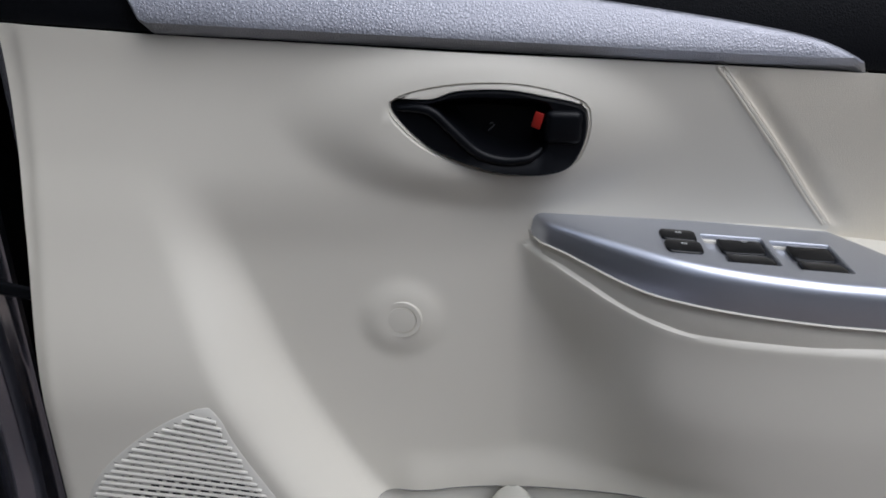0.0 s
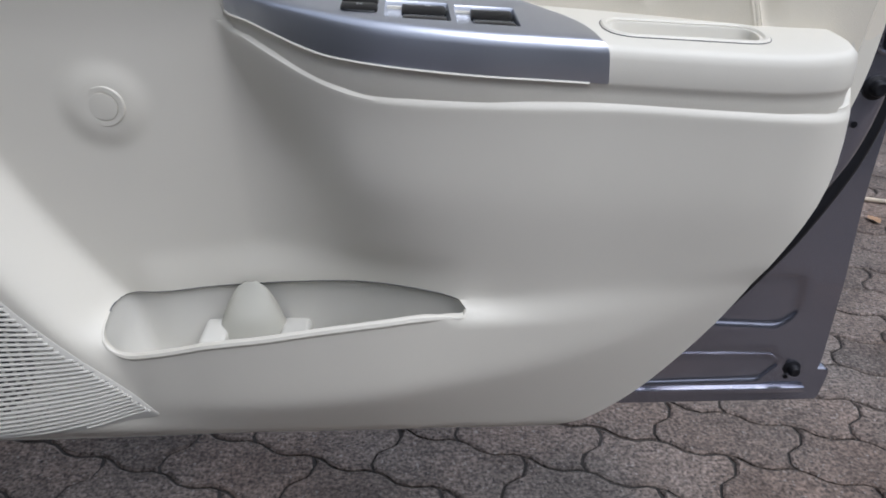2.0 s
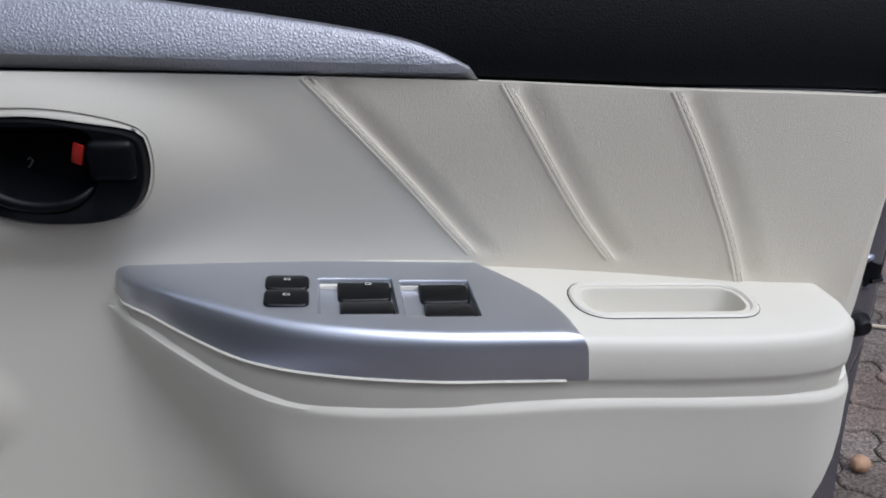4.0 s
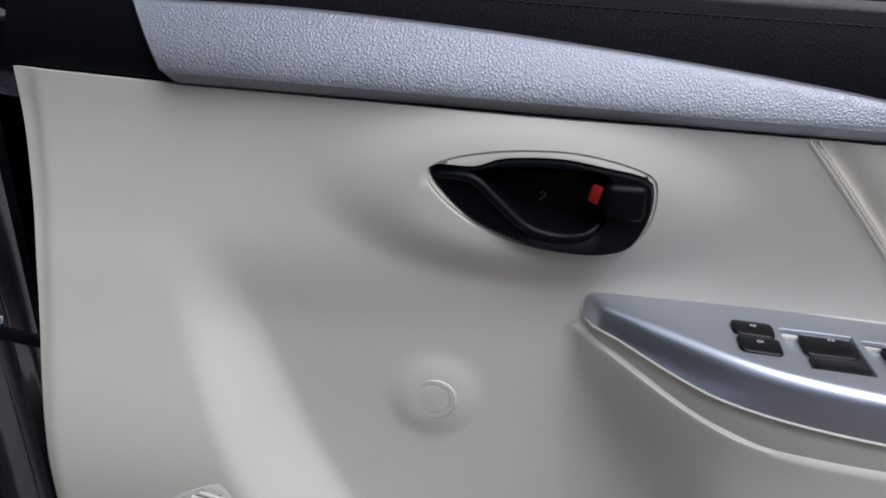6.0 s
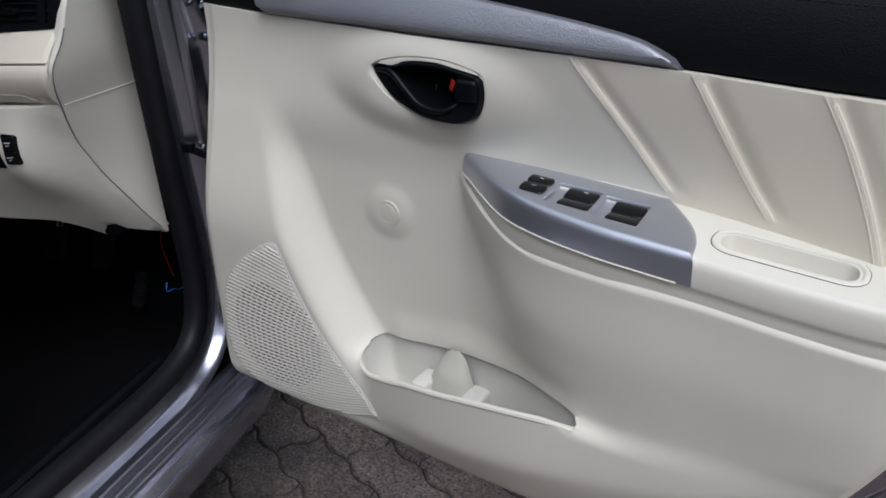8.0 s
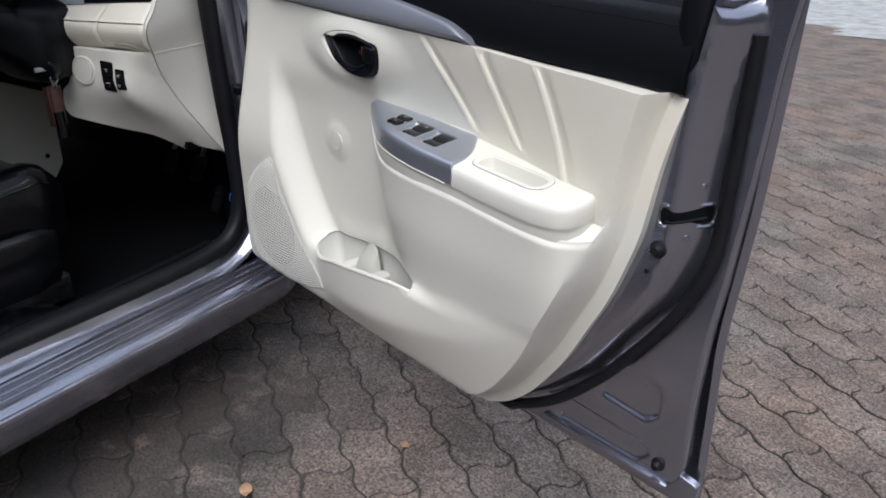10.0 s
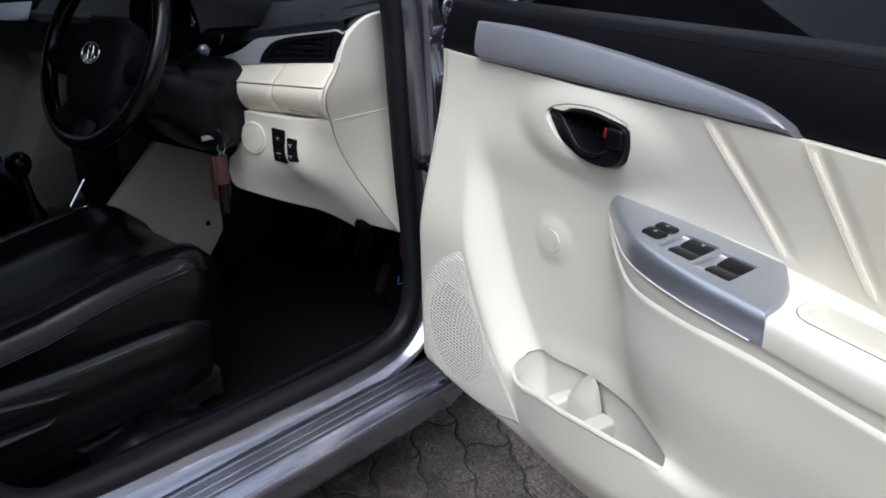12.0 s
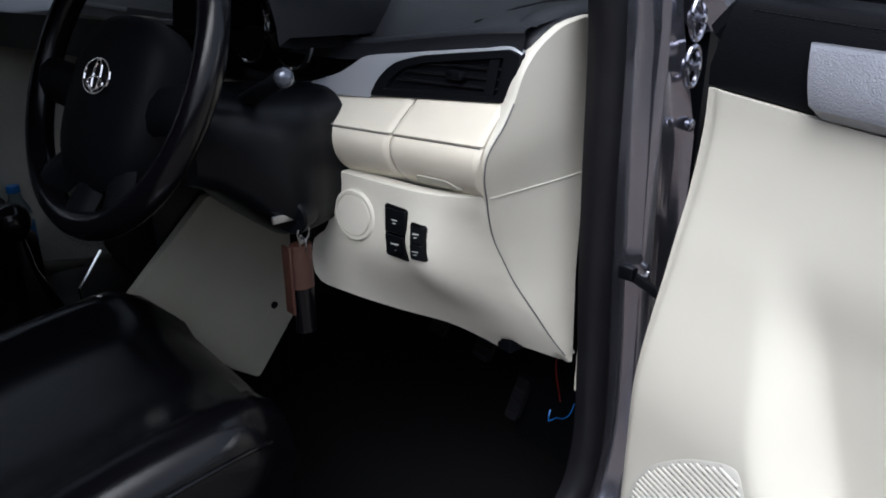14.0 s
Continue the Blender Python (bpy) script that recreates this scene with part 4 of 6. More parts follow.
def skin_normal(x, z):
    e = 0.004
    return Vector((skin_y(x + e, z) - skin_y(x - e, z), -2 * e, skin_y(x, z + e) - skin_y(x, z - e))).normalized()


mouth = ccw(rounded([(0.698, 0.786), (0.742, 0.784), (0.742, 0.809), (0.698, 0.809)], 0.005, 3))
bm = plate(B(), mouth, lambda u, v, w: Vector((u, skin_y(u, v) - 0.0014 + w, v)), rings=[(0.0, 0.01)], step=0.006)
latch = part("door_latch", bm, BLACK, car_door, "dark latch opening in the door edge")
bm = B()
tube(bm, [Vector((p.x, skin_y(p.x, p.y) - 0.001, p.y)) for p in offset(mouth, 0.003)], 0.0032, 8, closed=True)
part("latch_rim", bm, PAINT, latch, "grey metal rim")
bm = B()
tube(bm, [Vector((x, skin_y(x, 0.792) - 0.0022, 0.7905 + 0.10 * (x - 0.706))) for x in (0.706, 0.716, 0.728, 0.738)], 0.0024, 6)
part("latch_claw", bm, BLACK_GLOSS, latch, "dark glossy claw")
for x, z in ((0.733, 0.838), (0.728, 0.768), (0.745, 0.772)):
    bm = B()
    disc(bm, (x, skin_y(x, z), z), skin_normal(x, z), [(0.0042, -0.003), (0.0042, 0.0006), (0.0034, 0.0012), (0.0016, 0.0012), (0.0016, 0.0006), (0.0, 0.0006)], 16)
    part("latch_bolt", bm, PAINT, latch)
for x, z, r in ((0.702, 0.749, 0.0098), (0.730, 0.371, 0.0090)):
    bm = B()
    y = skin_y(x, z)
    disc(bm, (x, y, z), skin_normal(x, z), [(r * 1.25, -0.004), (r * 1.25, 0.002), (r * 0.85, 0.004), (r * 0.8, 0.010), (r * 0.6, 0.012), (r * 0.3, 0.012), (0.0, 0.011)], 18)
    part("rubber_stop", bm, RUBBER, car_door, "black rubber stop")
for x, z, r in ((0.690, 0.712, 0.0035), (0.598, 0.50, 0.004), (0.725, 0.357, 0.003)):
    bm = B()
    disc(bm, (x, skin_y(x, z), z), skin_normal(x, z), [(r, -0.002), (r, 0.0012), (0.0, 0.0014)], 10)
    part("drain_plug", bm, RUBBER, car_door)

# rear post of the window frame, its black channel, and the top rail
bm = B()
rows = []
for i in range(10):
    k = i / 9
    z, lean = 1.085 + 0.39 * k, 0.09 * k ** 1.5
    x0, back = 0.690 - lean * 0.9, 0.596 + 0.16 * k
    rows.append([Vector((x0, back + 0.005, z)), Vector((x0 + 0.030, back, z)), Vector((x0 + 0.048, back + 0.012, z)), Vector((x0 + 0.058, back + 0.050, z)), Vector((x0 + 0.072, back + 0.062, z)), Vector((x0 + 0.07, back + 0.075, z)), Vector((x0, back + 0.06, z))])
loft(bm, rows, closed_rows=True, cap=True)
part("window_post", bm, PAINT, car_door, "grey metal window post")
bm = B()
tube(bm, [Vector((0.694, 0.606, 0.985)), Vector((0.697, 0.612, 1.06)), Vector((0.690, 0.630, 1.13)), Vector((0.630, 0.70, 1.30)), Vector((0.595, 0.75, 1.44))], 0.026, 10, flat=0.8)
tube(bm, [Vector((-0.43, 0.64, 1.05)), Vector((-0.30, 0.67, 1.20)), Vector((0.0, 0.72, 1.38)), Vector((0.3, 0.745, 1.45)), Vector((0.60, 0.75, 1.45))], 0.024, 8, flat=0.8)
part("window_channel", bm, BLACK, car_door, "black door window channel")
bm = B()
loft(bm, [[Vector((x, 0.655 + 0.30 * (z - 1.06), z)) for x in (-0.34 + 0.9 * (z - 1.06), 0.1, 0.66 - 0.12 * (z - 1.06))] for z in (1.04, 1.2, 1.38)])
part("window_glass", bm, GLASS, car_door, "dark tinted window glass").visible_shadow = False

# ---- the car ----
car = thing("car", "grey metallic sedan body seen at its front door opening", "car", CAR)
path = smooth_loop([(-0.145, 1.42), (-0.110, 1.22), (-0.088, 1.05), (-0.081, 0.90), (-0.072, 0.74), (-0.062, 0.62), (-0.060, 0.49), (-0.090, 0.41), (-0.16, 0.377), (-0.30, 0.368), (-0.60, 0.373),
                    (-0.78, 0.380), (-0.862, 0.402), (-0.915, 0.46), (-0.955, 0.55), (-0.99, 0.68), (-1.02, 0.90), (-1.0, 1.42)], 0.02, False)


def frame_sweep(bm, profile, line=path):
    """Sweeps a profile of (outwards, l) along the door opening."""
    rows = []
    for i, p in enumerate(line):
        a, b = line[max(0, i - 1)], line[min(len(line) - 1, i + 1)]
        d = (b - a).normalized()
        rows.append([Vector((p.x - d.y * o, l, p.y + d.x * o)) for o, l in profile])
    loft(bm, rows)
    return bm


bm = frame_sweep(B(), [(0.004, 0.105), (-0.012, 0.100), (-0.014, 0.086), (-0.010, 0.074), (0.000, 0.066), (0.012, 0.066), (0.020, 0.073), (0.024, 0.085)])
part("door_seal", bm, RUBBER, car, "black rubber seal round the door opening")
bm = frame_sweep(B(), [(0.012, 0.082), (0.022, 0.077), (0.034, 0.072), (0.0395, 0.0685), (0.042, 0.065), (0.045, 0.058), (0.048, 0.052), (0.0505, 0.046), (0.056, 0.041)])
part("opening_flange", bm, PAINT, car, "stepped grey metal flange of the opening")
bm = B()
sill_profile = [(0.050, 0.3222)]
for edge, top, drop in ((0.0340, 0.3226, 0.0085), (0.0195, 0.3145, 0.0080), (0.0080, 0.3068, 0.0075)):
    # a level tread with a small raised bead and a rounded nose, then a short riser
    sill_profile += [(edge + 0.0018, top), (edge + 0.0008, top - 0.0001), (edge - 0.0004, top - 0.0006), (edge - 0.0014, top - 0.0016), (edge - 0.0019, top - 0.0030), (edge - 0.0020, top - drop)]
sill_profile += [(0.0045, 0.2990), (-0.004, 0.2955), (-0.012, 0.2912), (-0.0185, 0.2870), (-0.0205, 0.2882), (-0.0225, 0.2886), (-0.0250, 0.2876), (-0.0278, 0.2840), (-0.0286, 0.2770),
                 (-0.026, 0.262), (-0.016, 0.225), (0.0, 0.20), (0.03, 0.185), (0.12, 0.18)]
rows = []
for i in range(60):
    f = 0.045 - 2.0 * i / 59
    tuck = 0.02 * s01(-0.02, 0.04, f)
    rows.append([Vector((f, l + tuck, z)) for l, z in sill_profile])
loft(bm, rows)
part("sill", bm, PAINT, car, "grey metallic door sill", flat=True)
bm = B()
box(bm, (-1.9, 0.05, 0.17), (0.10, 0.30, 0.235), 0.01)
part("underbody", bm, BLACK, car)
# hinge pillar face with its pressed creases
bm = B()
rows = []
for i in range(48):
    z = 0.30 + 0.88 * i / 47
    fa = along([(0.30, -0.005), (0.52, -0.012), (0.74, -0.024), (0.9, -0.035), (1.05, -0.05), (1.18, -0.08)], z)
    fb = along([(0.30, 0.075), (0.75, 0.068), (0.92, 0.064), (1.06, 0.0), (1.18, -0.03)], z) + 0.03
    dent = 0.006 * s01(0.78, 0.86, z) * s01(1.10, 1.02, z)
    row = []
    for k in range(15):
        u = k / 14
        wave = -0.005 * math.exp(-((u - 0.18) / 0.07) ** 2) + dent * math.exp(-((u - 0.52) / 0.10) ** 2) - 0.006 * math.exp(-((u - 0.80) / 0.06) ** 2)
        row.append(Vector((fa + (fb - fa) * u, 0.050 + wave + 0.012 * u + 0.05 * max(0, u - 0.86) / 0.14 * s01(0.9, 1.0, u), z)))
    rows.append(row)
loft(bm, rows)
part("hinge_pillar", bm, PAINT, car, "grey metallic hinge pillar")
bm = B()
box(bm, (0.085, 0.06, 0.25), (0.105, 0.35, 1.15))
part("pillar_inner", bm, BLACK, car)
# wiring grommets, hinge and check strap
for z in (1.062, 1.009):
    bm = B()
    tube(bm, [Vector((0.026 + 0.013 * math.cos(a), 0.050 - 0.006, z + 0.023 * math.sin(a))) for a in [k * math.tau / 20 for k in range(20)]], 0.0036, 8, closed=True)
    grommet = part("hinge_ring", bm, PAINT, car, "oval pressed ring round a hinge bolt")
    bm = B()
    disc(bm, (0.026, 0.048, z), (0.2, -1, 0), [(0.010, -0.006), (0.010, 0.002), (0.006, 0.003), (0.006, 0.011), (0.004, 0.013), (0.0, 0.013)], 12)
    part("hinge_bolt", bm, PAINT, grommet)
bm = B()
disc(bm, (0.050, 0.050, 0.935), (0, -1, 0), [(0.008, -0.005), (0.008, 0.001), (0.0065, 0.002), (0.003, 0.003), (0.0, 0.003)], 14)
part("pillar_plug", bm, PAINT, car)
bm = B()
box(bm, (-0.058, 0.040, 0.758), (-0.044, 0.062, 0.776), 0.003)
strap = part("check_strap", bm, BLACK, car, "black door check strap")
bm = B()
tube(bm, [Vector((-0.050, 0.046, 0.764)), Vector((-0.040, 0.028, 0.752)), Vector((-0.033, 0.0, 0.738)), Vector((-0.022, -0.06, 0.728))], 0.0045, 8, flat=1.6)
part("strap_arm", bm, BLACK, strap)
bm = B()
tube(bm, [Vector((-0.042, 0.042, 0.762)), Vector((-0.034, 0.036, 0.760)), Vector((-0.028, 0.038, 0.765))], 0.0028, 8)
part("strap_clip", bm, STEEL, strap)
# centre pillar and rear door below the seal
bm = B()
stamp = ccw(rounded([(-1.30, 0.445), (-1.02, 0.430), (-0.965, 0.385), (-0.950, 0.345), (-0.975, 0.305), (-1.30, 0.300)], 0.018, 4))


def pillar_at(u, v, w):
    k = near(stamp, np.array([u]), np.array([v]))[0] * (1 if inside(stamp, np.array([u]), np.array([v]))[0] else -1)
    return Vector((u, 0.036 - 0.006 * s01(-0.006, 0.002, k) * s01(0.010, 0.002, k) + 0.004 * s01(0.0, 0.01, k) + w, v))


flange_edge = []
for a, b in zip(path, path[1:]):
    d = (b - a).normalized()
    if a.x < -0.79:
        flange_edge.append(a + Vector((-d.y, d.x)) * 0.052)
post = ccw(flange_edge + polyline([(-1.30, 1.40), (-1.50, 1.0), (-1.50, 0.322)], 0.05, False))
bm = plate(B(), post, pillar_at, rings=[(0.002, 0.002), (0.002, 0.05)], step=0.014)
part("centre_pillar", bm, PAINT, car, "grey metallic centre pillar with a pressed panel")
bm = B()
for rows in ([[Vector((-1.45, -0.03, z)), Vector((-2.1, -0.03, z)), Vector((-3.0, 0.03, z)), Vector((-3.3, 0.3, z)), Vector((-3.35, 0.87, z))] for z in (0.24, 0.6, 0.9, 1.0)],
             [[Vector((0.11, -0.015, z)), Vector((0.6, -0.03, z)), Vector((1.2, 0.03, z)), Vector((1.5, 0.3, z)), Vector((1.55, 0.87, z))] for z in (0.55, 0.75, 0.90)],
             [[Vector((0.11, 1.755, z)), Vector((0.6, 1.77, z)), Vector((1.2, 1.71, z)), Vector((1.5, 1.44, z)), Vector((1.55, 0.87, z))] for z in (0.55, 0.75, 0.90)],
             [[Vector((-1.20, 1.77, z)), Vector((-2.1, 1.77, z)), Vector((-3.0, 1.71, z)), Vector((-3.3, 1.44, z)), Vector((-3.35, 0.87, z))] for z in (0.24, 0.6, 0.9, 1.0)],
             [[Vector((f, l, z)) for l, z in ((-0.02, 0.90), (0.4, 0.98), (0.87, 1.0), (1.34, 0.98), (1.76, 0.90))] for f, z in ((0.25, 0), (1.0, 0), (1.5, 0))]):
    loft(bm, rows)
    part("body_panel", bm, PAINT, car, "grey metallic outer body panel")
    bm = B()
bm.free()
bm = B()
loft(bm, [[Vector((f, l, z - 0.02 * ((l - 0.87) / 0.6) ** 2)) for l in (0.16, 0.30, 0.6, 0.87, 1.14, 1.44, 1.58)] for f, z in ((-0.25, 1.42), (-0.5, 1.475), (-1.0, 1.495), (-1.6, 1.47), (-2.2, 1.38))])
part("roof_lining", bm, LINING, car, "grey roof lining")
bm = B()
loft(bm, [[Vector((f, l, z + 0.03)) for l in (0.14, 0.6, 0.87, 1.14, 1.60)] for f, z in ((-0.25, 1.42), (-0.5, 1.475), (-1.0, 1.495), (-1.6, 1.47), (-2.2, 1.38))])
part("roof", bm, PAINT, car)
for sgn, side in ((1, 0.09), (-1, 1.65)):
    bm = B()
    tube(bm, [Vector((0.10, side - 0.02 * sgn, 1.06)), Vector((-0.05, side + 0.03 * sgn, 1.25)), Vector((-0.25, side + 0.07 * sgn, 1.42))], 0.035, 8)
    part("windscreen_pillar", bm, PAINT, car)
bm = B()
loft(bm, [[Vector((0.42, l, 1.02)) for l in (0.10, 0.87, 1.64)], [Vector((-0.26, l, 1.43)) for l in (0.16, 0.87, 1.58)]])
part("windscreen", bm, SCREEN, car, "clear windscreen").visible_shadow = False
bm = B()
box(bm, (-2.3, 0.10, 0.24), (0.42, 1.68, 0.30), 0.01)
part("floor_carpet", bm, CARPET, car, "black floor carpet")
for fa, fb, top in ((0.38, 0.44, 1.0), (-2.35, -2.25, 1.35)):
    bm = B()
    box(bm, (fa, 0.10, 0.30), (fb, 1.66, top), 0.01)
    part("bulkhead", bm, CARPET, car, "black carpeted bulkhead")
bm = B()
tube(bm, [Vector((-0.14, 0.125, 0.375)), Vector((-0.5, 0.125, 0.362)), Vector((-0.86, 0.125, 0.372))], 0.012, 8)
box(bm, (-0.88, 0.115, 0.30), (-0.08, 0.165, 0.362), 0.008)
part("scuff_trim", bm, BLACK, car, "black plastic sill trim")
bm = B()
box(bm, (0.45, 0.30, 0.19), (1.48, 1.46, 0.88), 0.03)
part("engine_bay", bm, BLACK, car)
bm = B()
loft(bm, [[Vector((f, 0.012 + 0.05 * s01(0.30, 0.20, z), z)) for z in (0.20, 0.24, 0.40, 0.56)] for f in (0.115, 0.20, 0.33)])
part("fender_corner", bm, PAINT, car, "grey metallic lower fender corner")
for f in (0.72, -2.35):
    for l, sgn in ((0.10, 1), (1.64, -1)):
        bm = B()
        disc(bm, (f, l, 0.30), (0, -sgn, 0), [(0.19, -0.10), (0.285, -0.10), (0.30, -0.08), (0.30, 0.08), (0.285, 0.10), (0.20, 0.10), (0.19, 0.08), (0.0, 0.06)], 40)
        part("tyre", bm, RUBBER, car, "black rubber tyre")

for la, lb in ((0.045, 0.13), (1.70, 1.61)):
    bm = B()
    loft(bm, [[Vector((f, la, 0.99)) for f in (-1.3, -1.8, -2.4)], [Vector((f, lb, 1.42)) for f in (-1.25, -1.7, -2.1)]])
    part("rear_side_window", bm, GLASS, car, "tinted rear side window").visible_shadow = False
bm = B()
loft(bm, [[Vector((-2.2, l, 1.39)) for l in (0.15, 0.87, 1.60)], [Vector((-2.75, l, 1.0)) for l in (0.10, 0.87, 1.64)]])
part("rear_window", bm, GLASS, car, "tinted rear window").visible_shadow = False
bm = B()
loft(bm, [[Vector((f, l, z)) for l, z in ((0.0, 0.97), (0.4, 1.0), (0.87, 1.01), (1.34, 1.0), (1.74, 0.97))] for f in (-2.72, -3.0, -3.32)])
part("boot_lid", bm, PAINT, car, "grey metallic boot lid")

# far door, closed: the mirror image of the near one
far = copy_thing(car_door, CAR @ Matrix(((-1, 0, 0, -0.501), (0, 1, 0, 1.045), (0, 0, 1, 0), (0, 0, 0, 1))))
far["label"] = "closed passenger door with beige trim and silver strip"
bm = B()
loft(bm, [[Vector((-1.1, 1.70, 1.06)), Vector((0.0, 1.70, 1.06))], [Vector((-1.05, 1.60, 1.42)), Vector((-0.3, 1.60, 1.42))]])
part("side_window", bm, GLASS_SIDE, car, "tinted side window").visible_shadow = False

# ---- dashboard ----
dash = thing("dashboard", "cream and black dashboard with silver accents", "dashboard", CAR)


SIDE_L = [(0.59, 0.136), (0.6086, 0.1405), (0.64, 0.150), (0.68, 0.158), (0.735, 0.170), (0.772, 0.1717), (0.80, 0.1703), (0.8356, 0.1631), (0.865, 0.156), (0.927, 0.134), (1.0, 0.124), (1.06, 0.122)]


def ledge(l):
    """Back, front and bottom line of the storage boxes."""
    k = (l - 0.136) / (0.381 - 0.136)
    return -0.186 - 0.064 * k, -0.222 - 0.068 * k, -0.191 - 0.068 * k


def box_rows(la, lb, n=44):
    rows = []
    for i in range(n):
        l = la + (lb - la) * i / (n - 1)
        fb, ff, fl = ledge(l)
        top = 0.978 - 0.0485 * (l - 0.137)
        end = 0.0035 * (1 - s01(0.0, 0.005, min(i, n - 1 - i) * abs(lb - la) / (n - 1)))
        line = [Vector((fb + 0.034, top + 0.0006)), Vector((fb + 0.012, top + 0.0006)), Vector((fb + 0.003, top - 0.0002)), Vector((fb - 0.001, top - 0.0022))]
        for k in range(1, 9):
            u = k / 9
            line.append(Vector((fb + (ff - fb) * u - 0.0025 * math.sin(math.pi * u), top - 0.0022 + (0.9365 - top) * u)))
        line += [Vector((ff - 0.0002, 0.9358)), Vector((ff + 0.0016, 0.9340)), Vector((ff + 0.0016, 0.9325)), Vector((ff - 0.0006, 0.9310))]
        line += even_curve([(ff - 0.0006, 0.9310), (ff - 0.0040, 0.9230), (ff - 0.0040, 0.9120), (ff + 0.0010, 0.8980), (ff + 0.0100, 0.8850), (fl - 0.0080, 0.8750), (fl + 0.0010, 0.8690), (fl + 0.03, 0.8670)])[1:]
        far_end = 0.062 * min(1.0, max(0.0, (l - 0.2585) / 0.1255))
        rows.append([Vector((p.x + end, max(l, curve(SIDE_L, p.y) + 0.0015) + far_end * min(1.0, max(0.0, (p.y - 0.9345) / 0.035)), p.y)) for p in line])
    return rows


for la, lb, name in ((0.138, 0.2568, "storage_box"), (0.2585, 0.384, "storage_box")):
    bm = loft(B(), box_rows(la, lb), cap=True)
    drawer = part(name, bm, BEIGE_WRAP, dash, "cream padded storage compartment")
    bm = B()
    pts = []
    for i in range(60):
        l = la + (lb - la) * i / 59
        fb, ff, fl = ledge(l)
        pts.append(Vector((ff - 0.0008, max(l, curve(SIDE_L, 0.9335) + 0.002), 0.9368)))
    for a, b in zip(pts[::2], pts[1::2]):
        tube(bm, [a, b], 0.0005, 4)
    part("stitching", bm, BEIGE_LINER, drawer)
    bm = B()
    tube(bm, [p + Vector((0.0026, 0, -0.0036)) for p in pts[1:-1]], 0.0008, 5)
    part("seam_line", bm, GREY_MARK, drawer)
    if la < 0.2:
        bm = B()
        plate(bm, rounded([(0.175, 0.876), (0.232, 0.878), (0.226, 0.8895), (0.186, 0.8875)], 0.004, 3), lambda u, v, w: Vector((ledge(u)[2] - 0.0155 - (v - 0.876) * 0.85 + w, u, v)), rings=[(0.001, 0.002), (0.001, 0.008)], step=0.01)
        # darkened to stand in for the shaded recess
        part("finger_pull", bm, SHADED_BEIGE, drawer)
bm = B()
loft(bm, [[Vector((ledge(l)[0] + 0.02, l, 0.985)), Vector((ledge(l)[1] + 0.02, l, 0.93)), Vector((ledge(l)[2] + 0.02, l, 0.85))] for l in (0.19, 0.25, 0.40)])
part("backing", bm, BEIGE_LINER, dash)

F86 = [(0.13, -0.17), (0.155, -0.192), (0.175, -0.216), (0.2, -0.236), (0.3, -0.264), (0.42, -0.280)]
F77 = [(0.13, -0.095), (0.165, -0.135), (0.18, -0.165), (0.192, -0.205), (0.203, -0.231), (0.25, -0.248), (0.3, -0.264), (0.42, -0.290)]
F68 = [(0.13, -0.070), (0.17, -0.105), (0.2, -0.138), (0.26, -0.182), (0.3, -0.210), (0.42, -0.300)]
F60 = [(0.13, -0.040), (0.2, -0.075), (0.235, -0.092), (0.3, -0.15), (0.42, -0.28)]


def lower_f(l, z):
    return curve([(0.60, curve(F60, l)), (0.68, curve(F68, l)), (0.77, curve(F77, l)), (0.86, curve(F86, l))], z)


low_loop = ccw(polyline([(0.158, 0.868), (0.25, 0.871), (0.362, 0.874)], 0.02, False)[:-1] + smooth_loop([(0.362, 0.874), (0.366, 0.84), (0.364, 0.81), (0.378, 0.785), (0.398, 0.770), (0.402, 0.735), (0.392, 0.708), (0.36, 0.694),
                                                                                              (0.30, 0.668), (0.262, 0.650), (0.240, 0.618), (0.232, 0.600)], 0.012, False)
                + polyline([(0.222, 0.602), (0.218, 0.625), (0.200, 0.626)], 0.01, False) + smooth_loop([(0.190, 0.612), (0.150, 0.600), (0.141, 0.606), (0.1510, 0.6408), (0.1582, 0.679), (0.1705, 0.735), (0.1722, 0.772), (0.1708, 0.80), (0.1636, 0.8356)], 0.012, False))
bm = plate(B(), low_loop, lambda u, v, w: Vector((lower_f(u, v) + w, u, v)), rings=[(0.001, 0.002), (0.001, 0.02)], step=0.010)
lower = part("lower_panel", bm, BEIGE, dash, "cream lower dashboard panel")
bm = B()
disc(bm, (lower_f(0.318, 0.822) + 0.002, 0.318, 0.822), (-1, -0.25, 0.05), [(0.034, 0), (0.034, 0.004), (0.032, 0.006), (0.0285, 0.006), (0.028, 0.004), (0.0268, 0.004), (0.0262, 0.0065), (0.01, 0.0072), (0, 0.0072)], 40)
part("round_cover", bm, BEIGE, lower, "round cream blanking cover")


bm = B()
box(bm, (lower_f(0.212, 0.618) - 0.003, 0.199, 0.604), (lower_f(0.212, 0.618) + 0.03, 0.225, 0.625), 0.002)
part("diagnostic_socket", bm, BLACK, lower, "black socket below the dashboard")


